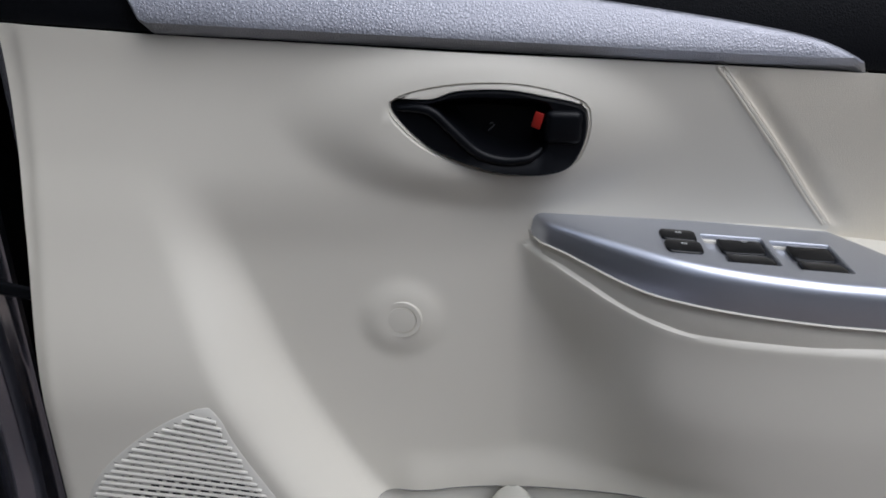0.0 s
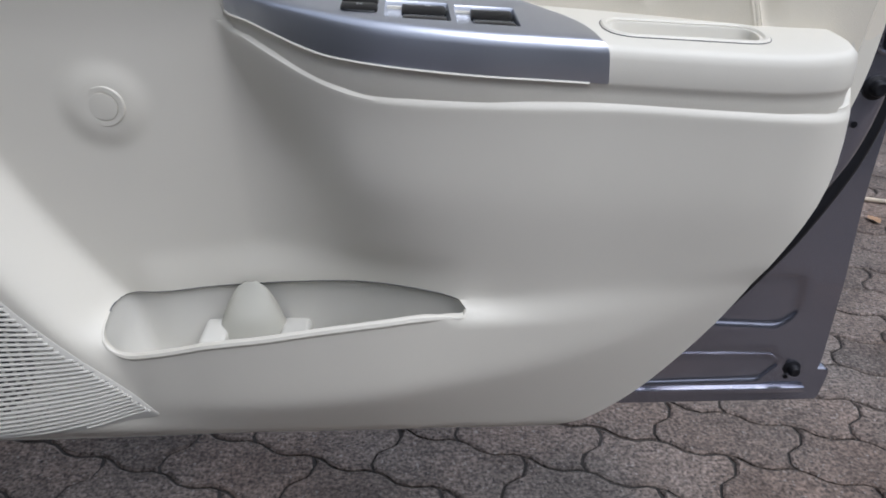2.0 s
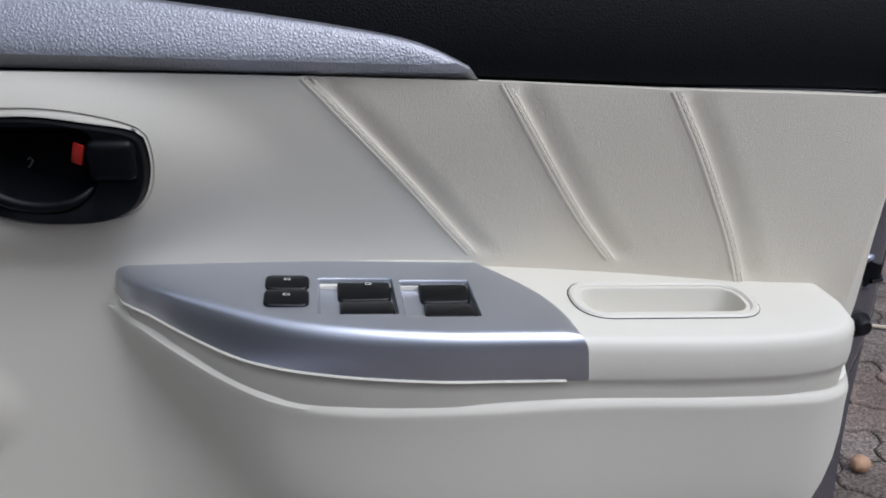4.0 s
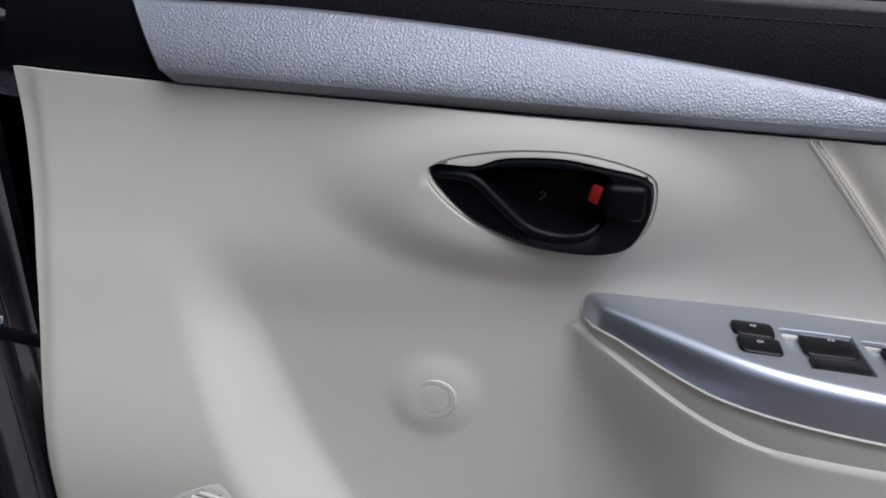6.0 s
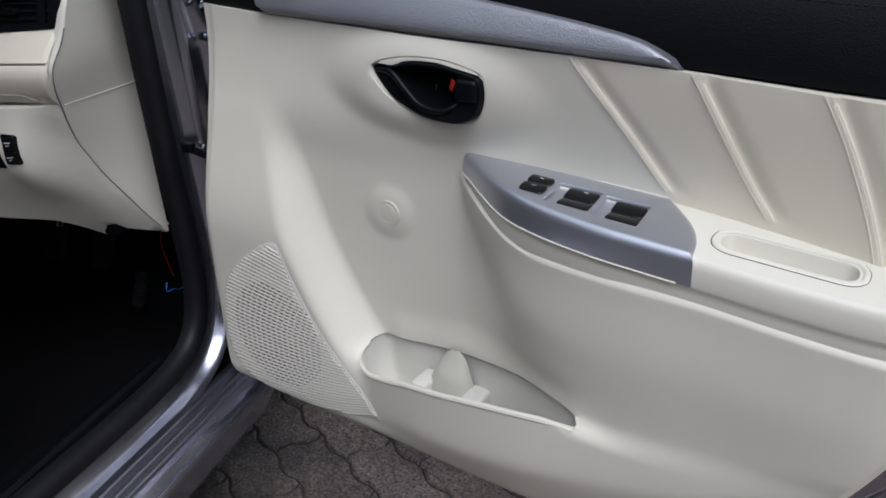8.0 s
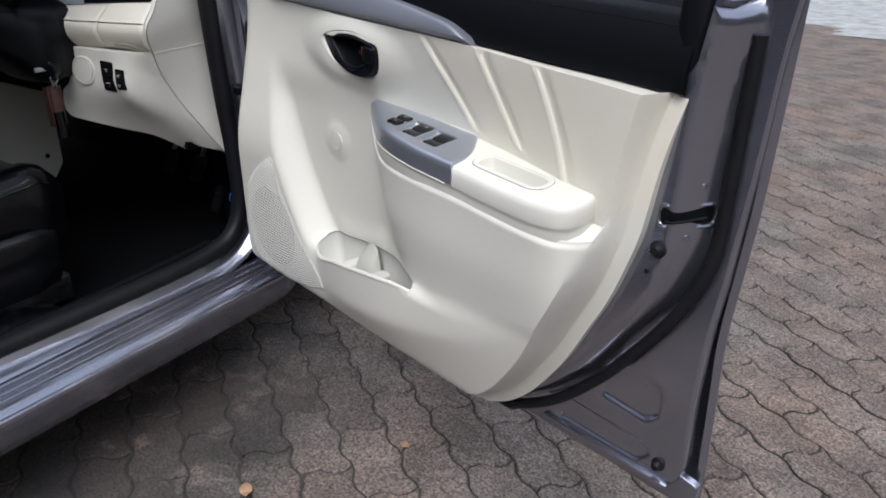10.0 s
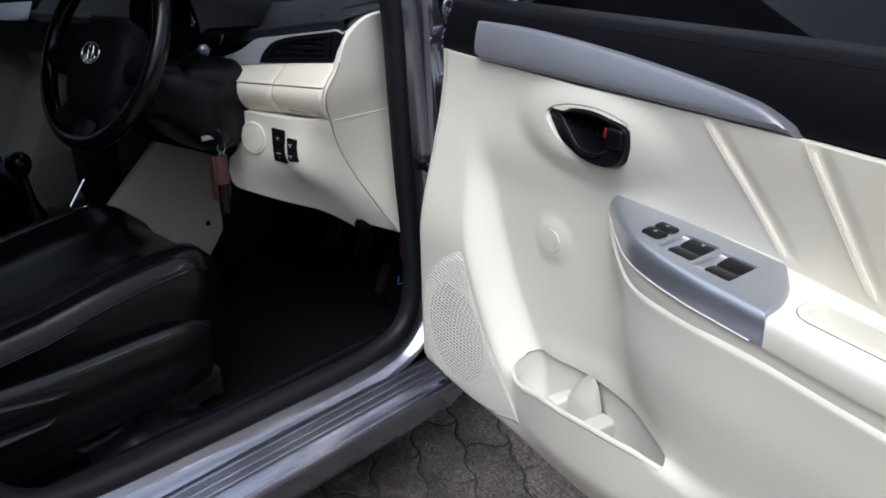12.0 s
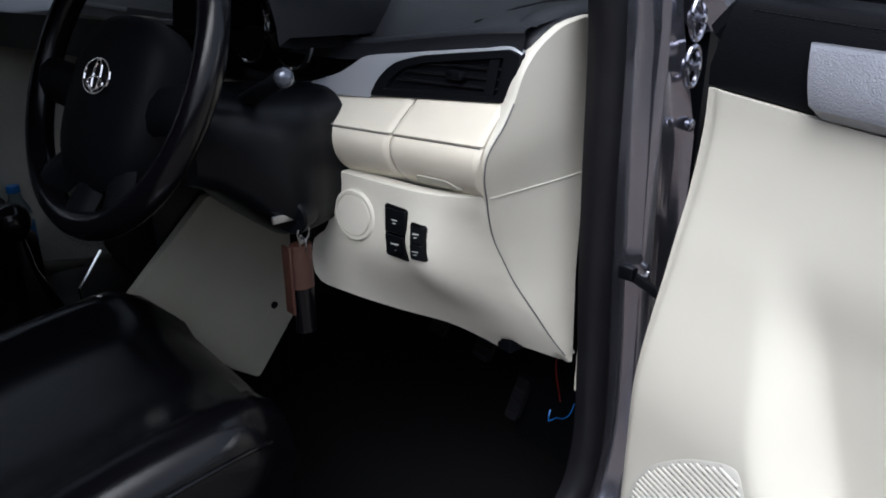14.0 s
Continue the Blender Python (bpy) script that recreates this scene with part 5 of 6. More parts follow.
def switch_block(l0, l1, z0, z1, rows, big):
    bm = plate(B(), rounded([(l0, z0), (l1, z0 + 0.003), (l1, z1 + 0.003), (l0, z1)], 0.003, 3), lambda u, v, w: Vector((lower_f(u, v) - 0.002 + w, u, v)), rings=[(0.0008, 0.001), (0.001, 0.006)], step=0.012)
    block = part("switch_block", bm, BLACK_GLOSS, lower, "black switch block with white signs")
    lm = (l0 + l1) / 2
    for k in range(rows):
        zc = z0 + (z1 - z0) * (k + 0.5) / rows
        bm = plate(B(), rounded([(l0 + 0.002, zc - (z1 - z0) / rows * 0.44), (l1 - 0.002, zc - (z1 - z0) / rows * 0.42), (l1 - 0.002, zc + (z1 - z0) / rows * 0.44), (l0 + 0.002, zc + (z1 - z0) / rows * 0.42)], 0.002, 3),
                   lambda u, v, w: Vector((lower_f(u, v) - 0.0032 + w, u, v)), rings=[(0.0005, 0.0006), (0.0006, 0.002)], step=0.01)
        part("button", bm, BLACK, block)
        bm = B()
        bars = ((-0.004, 0.001, 0.004, 0.0024), (-0.002, -0.003, 0.002, -0.0018)) if not (big and k == 0) else ((-0.006, 0.003, 0.006, 0.0050), (-0.001, -0.005, 0.001, -0.004))
        for a, b, c, d in bars:
            vs = [bm.verts.new((lower_f(lm + u, zc + v) - 0.0038, lm + u, zc + v)) for u, v in ((a, b), (c, b), (c, d), (a, d))]
            bm.faces.new(vs)
        part("sign", bm, WHITE_MARK, block)


switch_block(0.2335, 0.2665, 0.778, 0.845, 2, True)
switch_block(0.2075, 0.2265, 0.784, 0.829, 2, False)

# end panel beside the door
SIDE = [(-0.098, 1.0610), (-0.116, 1.0565), (-0.132, 1.0490), (-0.148, 1.0390), (-0.162, 1.0270), (-0.173, 1.0130), (-0.180, 0.9960), (-0.185, 0.980), (-0.196, 0.957), (-0.214, 0.927), (-0.210, 0.898), (-0.1932, 0.8646), (-0.1818, 0.8356), (-0.1639, 0.7997), (-0.1475, 0.7721), (-0.1268, 0.735), (-0.0932, 0.679), (-0.0698, 0.6408), (-0.0489, 0.6086), (-0.040, 0.597), (-0.036, 0.596)]
side_loop = ccw(smooth_loop(SIDE, 0.010, False) + polyline([(-0.040, 0.737), (-0.038, 0.877), (-0.030, 0.983), (-0.024, 1.05)], 0.02, False) + smooth_loop([(-0.030, 1.0625), (-0.055, 1.0645), (-0.080, 1.0635)], 0.012, False))


def side_at(u, v, w):
    left_f = along([(b, a) for a, b in SIDE[::-1]], min(v, 1.06))
    k = min(1, max(0, (u + 0.035) / (left_f + 0.035 - 1e-6)))
    return Vector((u, 0.139 + (curve(SIDE_L, v) - 0.139) * k ** 1.3 + w - 0.006 * math.sin(math.pi * k) * s01(0.86, 0.95, v), v))


bm = plate(B(), side_loop, side_at, rings=[(0.0015, 0.0015), (0.0025, 0.006), (0.001, 0.02)], step=0.012)
end = part("end_panel", bm, BEIGE, dash, "cream end panel beside the door")
bm = B()
tube(bm, [side_at(p.x, p.y, 0.0002) for p in smooth_loop(SIDE[7:19], 0.008, False)], 0.0010, 5)
part("panel_joint", bm, GREY_MARK, end, "thin dark joint line")
bm = B()
tube(bm, [side_at(u, 0.866 + 0.055 * (u + 0.193), 0.0012) for u in np.linspace(-0.190, -0.042, 10)], 0.0022, 6)
part("panel_crease", bm, BEIGE, end)
bm = B()
loft(bm, [[Vector((-0.034, 0.132, z)), Vector((-0.020, 0.120, z)), Vector((0.03, 0.118, z))] for z in (0.55, 0.8, 1.1, 1.3)])
part("kick_trim", bm, BEIGE, dash, "cream pillar trim edge")


def band_f(l):
    return -0.186 - 0.262 * (l - 0.125)


# silver band, vent and black top
BAND_TOP = [(0.132, 1.0310), (0.140, 1.0345), (0.147, 1.0370), (0.18, 1.0335), (0.22, 1.0290), (0.297, 1.0200), (0.330, 1.0160), (0.347, 1.0120), (0.362, 1.0020), (0.379, 0.9920), (0.40, 0.9840), (0.424, 0.9770)]
rows = []
for i in range(48):
    l = 0.1325 + 0.290 * i / 47
    zt, zb = curve(BAND_TOP, l), along([(0.13, 1.0265), (0.147, 1.0305), (0.262, 1.0165), (0.298, 1.0055), (0.314, 0.985), (0.322, 0.966), (0.43, 0.962)], l)
    rows.append([Vector((band_f(l) + 0.006 + 0.25 * (z - 0.976) + w, l, z)) for z, w in ((zb, 0.0), (zb + (zt - zb) * 0.5, -0.001), (zt - 0.003, 0.0), (zt - 0.0008, 0.0008), (zt, 0.003), (zt - 0.001, 0.012))])
bm = loft(B(), rows)
part("silver_band", bm, SILVER_BAND, dash, "satin silver dashboard band")
vent_loop = ccw(rounded([(0.131, 0.9795), (0.322, 0.9700), (0.316, 0.988), (0.298, 1.0085), (0.262, 1.0195), (0.147, 1.0335), (0.1325, 1.0285)], [0.003, 0.003, 0.010, 0.018, 0.02, 0.004, 0.003], 4))
hole = ccw(rounded([(0.150, 0.9845), (0.304, 0.9775), (0.299, 0.989), (0.284, 1.0035), (0.255, 1.0125), (0.150, 1.0260)], [0.004, 0.003, 0.008, 0.012, 0.012, 0.004], 4))


def vent_at(u, v, w):
    return Vector((band_f(u) + 0.0025 + 0.25 * (v - 0.976) + w, u, v))


bm = plate(B(), vent_loop, vent_at, rings=[(0.001, 0.002), (0.001, 0.02)], holes=[(hole, [(0.001, 0.002), (0.002, 0.03)], True)], step=0.012)
vent = part("air_vent", bm, BLACK, dash, "black air vent with slats")
bm = plate(B(), offset(hole, 0.003), lambda u, v, w: vent_at(u, v, 0.0072 + w), rings=[(0.0, 0.002)], step=0.02)
part("vent_backing", bm, BLACK, vent)
for k in range(3):
    z = 0.9910 + 0.0105 * k
    lb = along([(0.98, 0.302), (0.989, 0.297), (1.0035, 0.282), (1.0125, 0.250)], z) - 0.004
    bm = B()
    loft(bm, [[vent_at(l, z + dz, w) for dz, w in ((0.0015, 0.004), (0.0, 0.003), (-0.0015, 0.004), (0.001, 0.018))] for l in np.linspace(0.153, lb, 6)], closed_rows=True, cap=True)
    part("slat", bm, BLACK, vent)
bm = B()
box(bm, (band_f(0.205) + 0.004, 0.195, 0.998), (band_f(0.205) + 0.016, 0.220, 1.007), 0.002)
part("vent_tab", bm, BLACK, vent)
bm = B()
loft(bm, [[vent_at(0.156, 0.982, 0.002), vent_at(0.156, 1.028, 0.002), vent_at(0.160, 1.028, 0.012), vent_at(0.160, 0.982, 0.012)], [vent_at(0.168, 0.982, 0.002), vent_at(0.168, 1.026, 0.002), vent_at(0.17, 1.026, 0.012), vent_at(0.17, 0.982, 0.012)]], closed_rows=True, cap=True)
part("vent_post", bm, BLACK, vent)
bm = B()
rows = []
for i in range(30):
    l = 0.134 + (1.62 - 0.134) * i / 29
    f0 = band_f(min(l, 0.42))
    lip = curve([(0.13, 1.056), (0.158, 1.055), (0.23, 1.047), (0.31, 1.0365), (0.353, 1.031), (0.42, 1.030), (1.7, 1.030)], l)
    rise = 0.02 * s01(0.28, 0.42, l)
    rows.append([Vector((f0 + 0.022, l, lip - 0.024)), Vector((f0 + 0.026, l, lip - 0.010)), Vector((f0 + 0.024, l, lip - 0.004)), Vector((f0 + 0.027, l, lip)), Vector((f0 + 0.036, l, lip + 0.0025)), Vector((f0 + 0.043, l, lip + 0.0010)), Vector((f0 + 0.046, l, lip + 0.0030)), Vector((f0 + 0.09, l, 1.066 + rise)), Vector((0.10, l, 1.082 + rise * 0.6)), Vector((0.40, l, 1.06))])
loft(bm, rows)
loft(bm, [[Vector((band_f(l) + 0.02, l, 1.032)), Vector((band_f(l) + 0.10, l, 0.95)), Vector((0.2, l, 0.80)), Vector((0.36, l, 0.70))] for l in (0.40, 0.8, 1.2, 1.62)])
pad = part("top_pad", bm, DASH_SKIN, dash, "black grained dashboard top")
# rounded roll of the pad over the end panel
bm = B()
ear = smooth_loop(SIDE[4::-1] + [(-0.070, 1.066), (-0.030, 1.067), (0.06, 1.066)], 0.012, False)
rows = []
for i, p in enumerate(ear):
    d = (ear[min(i + 1, len(ear) - 1)] - ear[max(i - 1, 0)]).normalized()
    k = s01(0, 3, i)
    rows.append([Vector((p.x - d.y * o * k, l, p.y + d.x * o * k)) for l, o in ((0.131, -0.002), (0.1315, 0.002), (0.137, 0.007), (0.150, 0.011), (0.163, 0.013), (0.172, 0.011), (0.180, 0.004), (0.188, -0.006))])
loft(bm, rows)
part("end_roll", bm, DASH_SKIN, pad, "black rolled edge of the dashboard top")
bm = B()
tube(bm, [Vector((-0.155, 0.222, 1.0575)), Vector((-0.08, 0.224, 1.0705)), Vector((0.0, 0.228, 1.0775)), Vector((0.10, 0.232, 1.0830))], 0.0011, 6)
part("pad_seam", bm, BLACK, pad)
bm = B()
plate(bm, smooth_loop([(-0.02, 0.235), (0.0, 0.250), (0.05, 0.262), (0.10, 0.258), (0.09, 0.225), (0.03, 0.215)], 0.012), lambda u, v, w: Vector((u, v, 1.0840 + 0.08 * (u - 0.1) + w)), rings=[(0.002, -0.002), (0.002, -0.006)], step=0.02)
part("demister_grille", bm, BLACK, dash)
# rest of the dashboard towards the passenger
bm = B()
loft(bm, [[Vector((-0.26, l, 1.0)), Vector((-0.30, l, 0.93)), Vector((-0.27, l, 0.85)), Vector((-0.20, l, 0.70)), Vector((0.0, l, 0.62))] for l in (1.05, 1.3, 1.50, 1.56)])
part("glovebox_panel", bm, BEIGE_WRAP, dash, "cream passenger dashboard")
bm = B()
loft(bm, [[Vector((-0.27, l, 1.04)), Vector((-0.34, l, 0.85)), Vector((-0.36, l, 0.70)), Vector((-0.38, l, 0.55)), Vector((-0.30, l, 0.40))] for l in (0.74, 0.80, 0.98, 1.05)])
part("console_face", bm, BLACK, dash, "black centre console stack")
bm = B()
plate(bm, rounded([(0.78, 0.96), (0.98, 0.96), (0.98, 1.03), (0.78, 1.03)], 0.01, 3), lambda u, v, w: Vector((-0.32 + 0.35 * (v - 0.95) + w, u, v)), rings=[(0.002, 0.002), (0.002, 0.02)], step=0.05)
part("radio_screen", bm, BLACK_GLOSS, dash, "glossy dark radio screen")
# instrument hood with a chrome-rimmed dial
bm = B()
rows = []
for i in range(17):
    a = math.pi * (i / 16)
    l, z = 0.515 + 0.155 * math.cos(a), 1.035 + 0.115 * math.sin(a)
    rows.append([Vector((-0.05, l, z)), Vector((-0.32, l, z + 0.005)), Vector((-0.335, l, z - 0.004)), Vector((-0.30, 0.515 + 0.135 * math.cos(a), 1.025 + 0.098 * math.sin(a))), Vector((-0.20, 0.515 + 0.130 * math.cos(a), 1.02 + 0.09 * math.sin(a)))])
loft(bm, rows)
box(bm, (-0.22, 0.385, 0.94), (-0.19, 0.65, 1.12), 0.004)
cluster = part("instrument_hood", bm, BLACK, dash, "black instrument hood")
for lc, r in ((0.463, 0.057), (0.585, 0.060)):
    bm = B()
    tube(bm, [Vector((-0.262, lc + r * math.cos(a), 1.045 + r * math.sin(a))) for a in [k * math.tau / 36 for k in range(36)]], 0.0036, 6, closed=True)
    part("dial_ring", bm, CHROME, cluster, "thin chrome dial ring")
bm = B()
box(bm, (-0.27, 0.43, 0.955), (-0.22, 0.60, 0.978), 0.006)
part("column_cover", bm, BLACK, dash)

# ---- steering wheel and column ----
column = thing("steering_column", "black plastic steering column shroud with stalk and ignition", "steering column", CAR)
bm = B()
rows = []
for k in range(9):
    u = k / 8
    f, w, top, bot = -0.455 + 0.20 * u, 0.085 + 0.035 * math.sin(math.pi * min(1, u * 1.1)), 0.985 - 0.01 * u, 0.880 - 0.085 * s01(0, 0.6, u)
    row = []
    for j in range(24):
        a = j * math.tau / 24
        c, s = math.cos(a), math.sin(a)
        e = 0.55
        row.append(Vector((f, 0.43 + w * math.copysign(abs(c) ** e, c), (top + bot) / 2 + (top - bot) / 2 * math.copysign(abs(s) ** e, s))))
    rows.append(row)
loft(bm, rows, closed_rows=True, cap=True)
part("shroud", bm, BLACK, column)
bm = B()
disc(bm, (-0.352, 0.330, 0.838), (-0.9, -0.5, -0.1), [(0.024, -0.02), (0.024, 0.006), (0.021, 0.009), (0.012, 0.009), (0.011, 0.005), (0.0, 0.005)], 24)
part("ignition_barrel", bm, BLACK, column)
bm = B()
tube(bm, [Vector((-0.385, 0.36, 0.975)), Vector((-0.382, 0.31, 0.995)), Vector((-0.380, 0.275, 1.010))], 0.009, 10)
stalk = part("indicator_stalk", bm, BLACK, column)
bm = B()
disc(bm, (-0.380, 0.272, 1.011), (-0.35, -0.9, 0.3), [(0.0095, -0.014), (0.0108, -0.010), (0.0108, -0.001), (0.0100, 0.0025), (0.0080, 0.0055), (0.0045, 0.0075), (0.0, 0.0082)], 20)
part("stalk_end", bm, STALK_GREY, stalk, "grey glossy stalk end")

WHEEL = CAR @ Matrix.Translation((-0.492, 0.450, 1.010)) @ Matrix.Rotation(radians(8), 4, "Z") @ Matrix.Rotation(radians(-90 + 25), 4, "Y")
wheel = thing("steering_wheel", "black leather steering wheel with a chrome emblem", "steering wheel", WHEEL)
# in the wheel's own axes z points at the driver, x up the wheel
bm = B()
tube(bm, [Vector((0.178 * math.cos(a), 0.178 * math.sin(a), 0.0)) for a in [k * math.tau / 64 for k in range(64)]], 0.0165, 14, closed=True)
part("rim", bm, LEATHER, wheel, "black leather rim")
bm = B()
rows = []
for r, h in ((0.0, 0.018), (0.3, 0.0178), (0.6, 0.016), (0.85, 0.010), (0.97, 0.0), (1.0, -0.015), (0.95, -0.04)):
    row = []
    for k in range(40):
        a = k * math.tau / 40
        c, s = math.cos(a), math.sin(a)
        rad = 0.092 / (abs(c) ** 3.0 + abs(s) ** 3.0) ** (1 / 3.0)
        row.append(Vector((rad * c * max(r, 0.001) * (1.28 if c < 0 else 0.95) - 0.022, rad * s * max(r, 0.001) * 1.02, h)))
    rows.append(row)
loft(bm, rows, closed_rows=True, cap=True)
part("hub", bm, BLACK_SOFT, wheel, "black airbag cover")
for a in (98, -98, 150, 180, -150):
    bm = B()
    d = Vector((math.cos(radians(a)), math.sin(radians(a)), 0))
    tube(bm, [d * 0.06 + Vector((-0.03, 0, -0.012)), d * 0.12 + Vector((-0.012, 0, -0.010)), d * 0.172], 0.027, 10, flat=0.5, up=(0, 0, 1))
    part("spoke", bm, BLACK_SOFT, wheel)
bm = B()
for rx, ry, cx in ((0.020, 0.029, -0.002), (0.0185, 0.0082, -0.002), (0.0072, 0.017, -0.010)):
    tube(bm, [Vector((cx - 0.011 + rx * math.cos(a), ry * math.sin(a), 0.0190)) for a in [k * math.tau / 28 for k in range(28)]], 0.0016, 6, closed=True)
part("emblem", bm, CHROME, wheel, "oval chrome emblem")

# ---- key with leather fob ----
key = thing("car_key", "car key in the ignition with a brown leather fob", "key", CAR)
bm = B()
box(bm, (-0.385, 0.318, 0.835), (-0.352, 0.322, 0.845), 0.001)
tube(bm, [Vector((-0.362, 0.322, 0.842)), Vector((-0.352, 0.321, 0.832)), Vector((-0.345, 0.320, 0.826))], 0.0025, 8)
part("key_blade", bm, STEEL, key, "steel key")
for c, r, tilt in (((-0.345, 0.320, 0.815), 0.0105, 0.3), ((-0.345, 0.322, 0.800), 0.0085, 1.5), ((-0.346, 0.326, 0.803), 0.007, 0.8)):
    bm = B()
    tube(bm, [Vector(c) + Vector((r * math.cos(a) * math.cos(tilt), r * math.cos(a) * math.sin(tilt), r * math.sin(a))) for a in [k * math.tau / 20 for k in range(20)]], 0.0012, 6, closed=True)
    part("key_ring", bm, STEEL, key, "steel split ring")
for za, zb, mat, r, label in ((0.740, 0.798, BROWN, 0.0150, "brown leather sleeve"), (0.678, 0.741, LEATHER, 0.0140, "black leather end")):
    bm = B()
    rows = []
    for z in np.linspace(za, zb, 5):
        rows.append([Vector((-0.345 + 0.0 + r * math.cos(a), 0.330 + 0.011 * math.sin(a), z)) for a in [k * math.tau / 20 for k in range(20)]])
    loft(bm, rows, closed_rows=True, cap=True)
    part("fob_sleeve", bm, mat, key, label)
bm = B()
box(bm, (-0.364, 0.325, 0.705), (-0.360, 0.345, 0.797), 0.0015)
part("fob_flap", bm, BROWN, key, "brown leather flap")

# ---- seats ----


def seat(m, name, label):
    """A car seat facing +f; its own axes start at the middle of the cushion's front edge on the floor."""
    s = thing(name, label, "car seat", m, group="front seats")
    bm = B()
    rows = []
    for i in range(15):
        u = i / 14
        f = 0.02 - 0.56 * u
        top = 0.344 - 0.075 * u + 0.012 * math.sin(math.pi * min(1, u * 1.6)) - 0.055 * max(0, 0.10 - u) / 0.10
        half = 0.246 - 0.035 * (1 - s01(0, 0.14, u))
        prof = [(-half + 0.022, 0.16), (-half + 0.018, 0.205), (-half + 0.010, 0.245), (-half + 0.003, top - 0.036), (-half + 0.006, top - 0.030), (-half + 0.007, top - 0.026), (-half + 0.014, top - 0.013), (-half + 0.028, top - 0.002), (-half + 0.045, top + 0.003), (-half + 0.075, top + 0.001), (-half + 0.10, top - 0.016), (-0.06, top - 0.022)]
        prof = prof + [(-a, b) for a, b in prof[::-1]]
        rows.append([Vector((f - 0.02 * ((a / half) ** 2) * (1 - s01(0, 0.25, u)), a, max(0.16, b))) for a, b in prof])
    loft(bm, rows, cap=True)
    cushion = part("cushion", bm, LEATHER, s, "black leather cushion")
    for sgn in (-1, 1):
        bm = B()
        pts = []
        for i in range(1, 15):
            u = i / 14
            top = 0.344 - 0.075 * u + 0.012 * math.sin(math.pi * min(1, u * 1.6)) - 0.055 * max(0, 0.10 - u) / 0.10
            half = 0.246 - 0.035 * (1 - s01(0, 0.14, u))
            pts.append(Vector((0.02 - 0.56 * u - 0.02 * (1 - s01(0, 0.25, u)), sgn * (half - 0.005), top - 0.030)))
        tube(bm, pts, 0.0028, 6)
        part("piping", bm, LEATHER, cushion)
    bm = B()
    rows = []
    for i in range(14):
        u = i / 13
        z = 0.26 + 0.60 * u
        f = -0.50 - 0.20 * u
        half = 0.235 - 0.05 * s01(0.6, 1, u)
        prof = [(-half, -0.05), (-half + 0.005, 0.03), (-half + 0.03, 0.065), (-half + 0.07, 0.055), (-half + 0.10, 0.030), (-0.05, 0.024)]
        prof = prof + [(-a, b) for a, b in prof[::-1]] + [(half - 0.03, -0.10), (0.0, -0.115), (-half + 0.03, -0.10)]
        rows.append([Vector((f + b, a, z)) for a, b in prof])
    loft(bm, rows, closed_rows=True, cap=True)
    part("backrest", bm, LEATHER, s, "black leather backrest")
    bm = B()
    box(bm, (-0.70, -0.12, 0.90), (-0.78, 0.12, 1.10), 0.03)
    part("headrest", bm, LEATHER, s)
    for sgn in (-1, 1):
        bm = B()
        rows = []
        for i in range(16):
            u = i / 15
            f = -0.045 - 0.57 * u
            top = 0.212 + 0.010 * s01(0.3, 1, u) - 0.02 * (1 - s01(0, 0.10, u))
            out = 0.254 - 0.03 * (1 - s01(0, 0.12, u)) + 0.012 * s01(0.2, 0.6, u)
            rows.append([Vector((f, sgn * a, z)) for a, z in ((0.20, top - 0.02), (out - 0.03, top - 0.004), (out - 0.012, top), (out - 0.003, top - 0.006), (out, top - 0.016), (out - 0.008, top - 0.06), (out - 0.014, top - 0.085), (out - 0.010, top - 0.100), (out - 0.026, 0.06), (0.19, 0.05))])
        loft(bm, rows, cap=True)
        shield = part("side_shield", bm, PLASTIC, s, "black plastic seat side cover")
        if sgn < 0:
            for f0, f1, z0, z1, d in ((-0.32, -0.515, 0.176, 0.208, 0.011), (-0.35, -0.50, 0.140, 0.136, 0.011)):
                bm = B()
                rows = []
                for k in range(11):
                    u = k / 10
                    f, z, r = f0 + (f1 - f0) * u, z0 + (z1 - z0) * u, 0.0015 + d * (0.15 + 0.85 * u) * s01(0.0, 0.08, u)
                    rows.append([Vector((f, -0.262 - 0.016 * max(0.0, math.cos(a)) * s01(0, 0.15, u), z + r * math.sin(a))) for a in [j * math.tau / 12 for j in range(12)]])
                loft(bm, rows, closed_rows=True, cap=True)
                part("seat_lever", bm, PLASTIC, shield, "black plastic seat lever")
    bm = B()
    for a in (-0.17, 0.17):
        box(bm, (-0.60, a - 0.02, 0.0), (-0.02, a + 0.02, 0.06), 0.004)
    part("seat_rail", bm, STEEL, s)
    return s


driver = seat(CAR @ Matrix.Translation((-0.425, 0.445, 0.322)), "driver_seat", "black leather driver seat with plastic side cover")
other = copy_thing(driver, CAR @ Matrix.Translation((-0.50, 1.27, 0.33)))
other["label"] = "black leather passenger seat beside the centre console"

# ---- console, gear lever, pedals ----
console = thing("centre_console", "black centre console with beige side panel", "console", CAR)
bm = B()
plate(bm, rounded([(-0.455, 0.620), (-0.306, 0.762), (-0.16, 0.70), (-0.165, 0.50), (-0.250, 0.392), (-0.30, 0.43)], 0.008, 3), lambda u, v, w: Vector((u, 0.700 + 0.12 * (v - 0.6) * 0 + w, v)), rings=[(0.001, 0.002), (0.001, 0.02)], step=0.04)
side = part("side_panel", bm, SHADED_TRIM, console, "beige console side panel, darkened for its shade")
bm = B()
disc(bm, (-0.205, 0.701, 0.529), (0, -1, 0), [(0.007, 0), (0.007, 0.002), (0.004, 0.002), (0.0, 0.0015)], 14)
part("screw_hole", bm, BLACK, side)
bm = B()
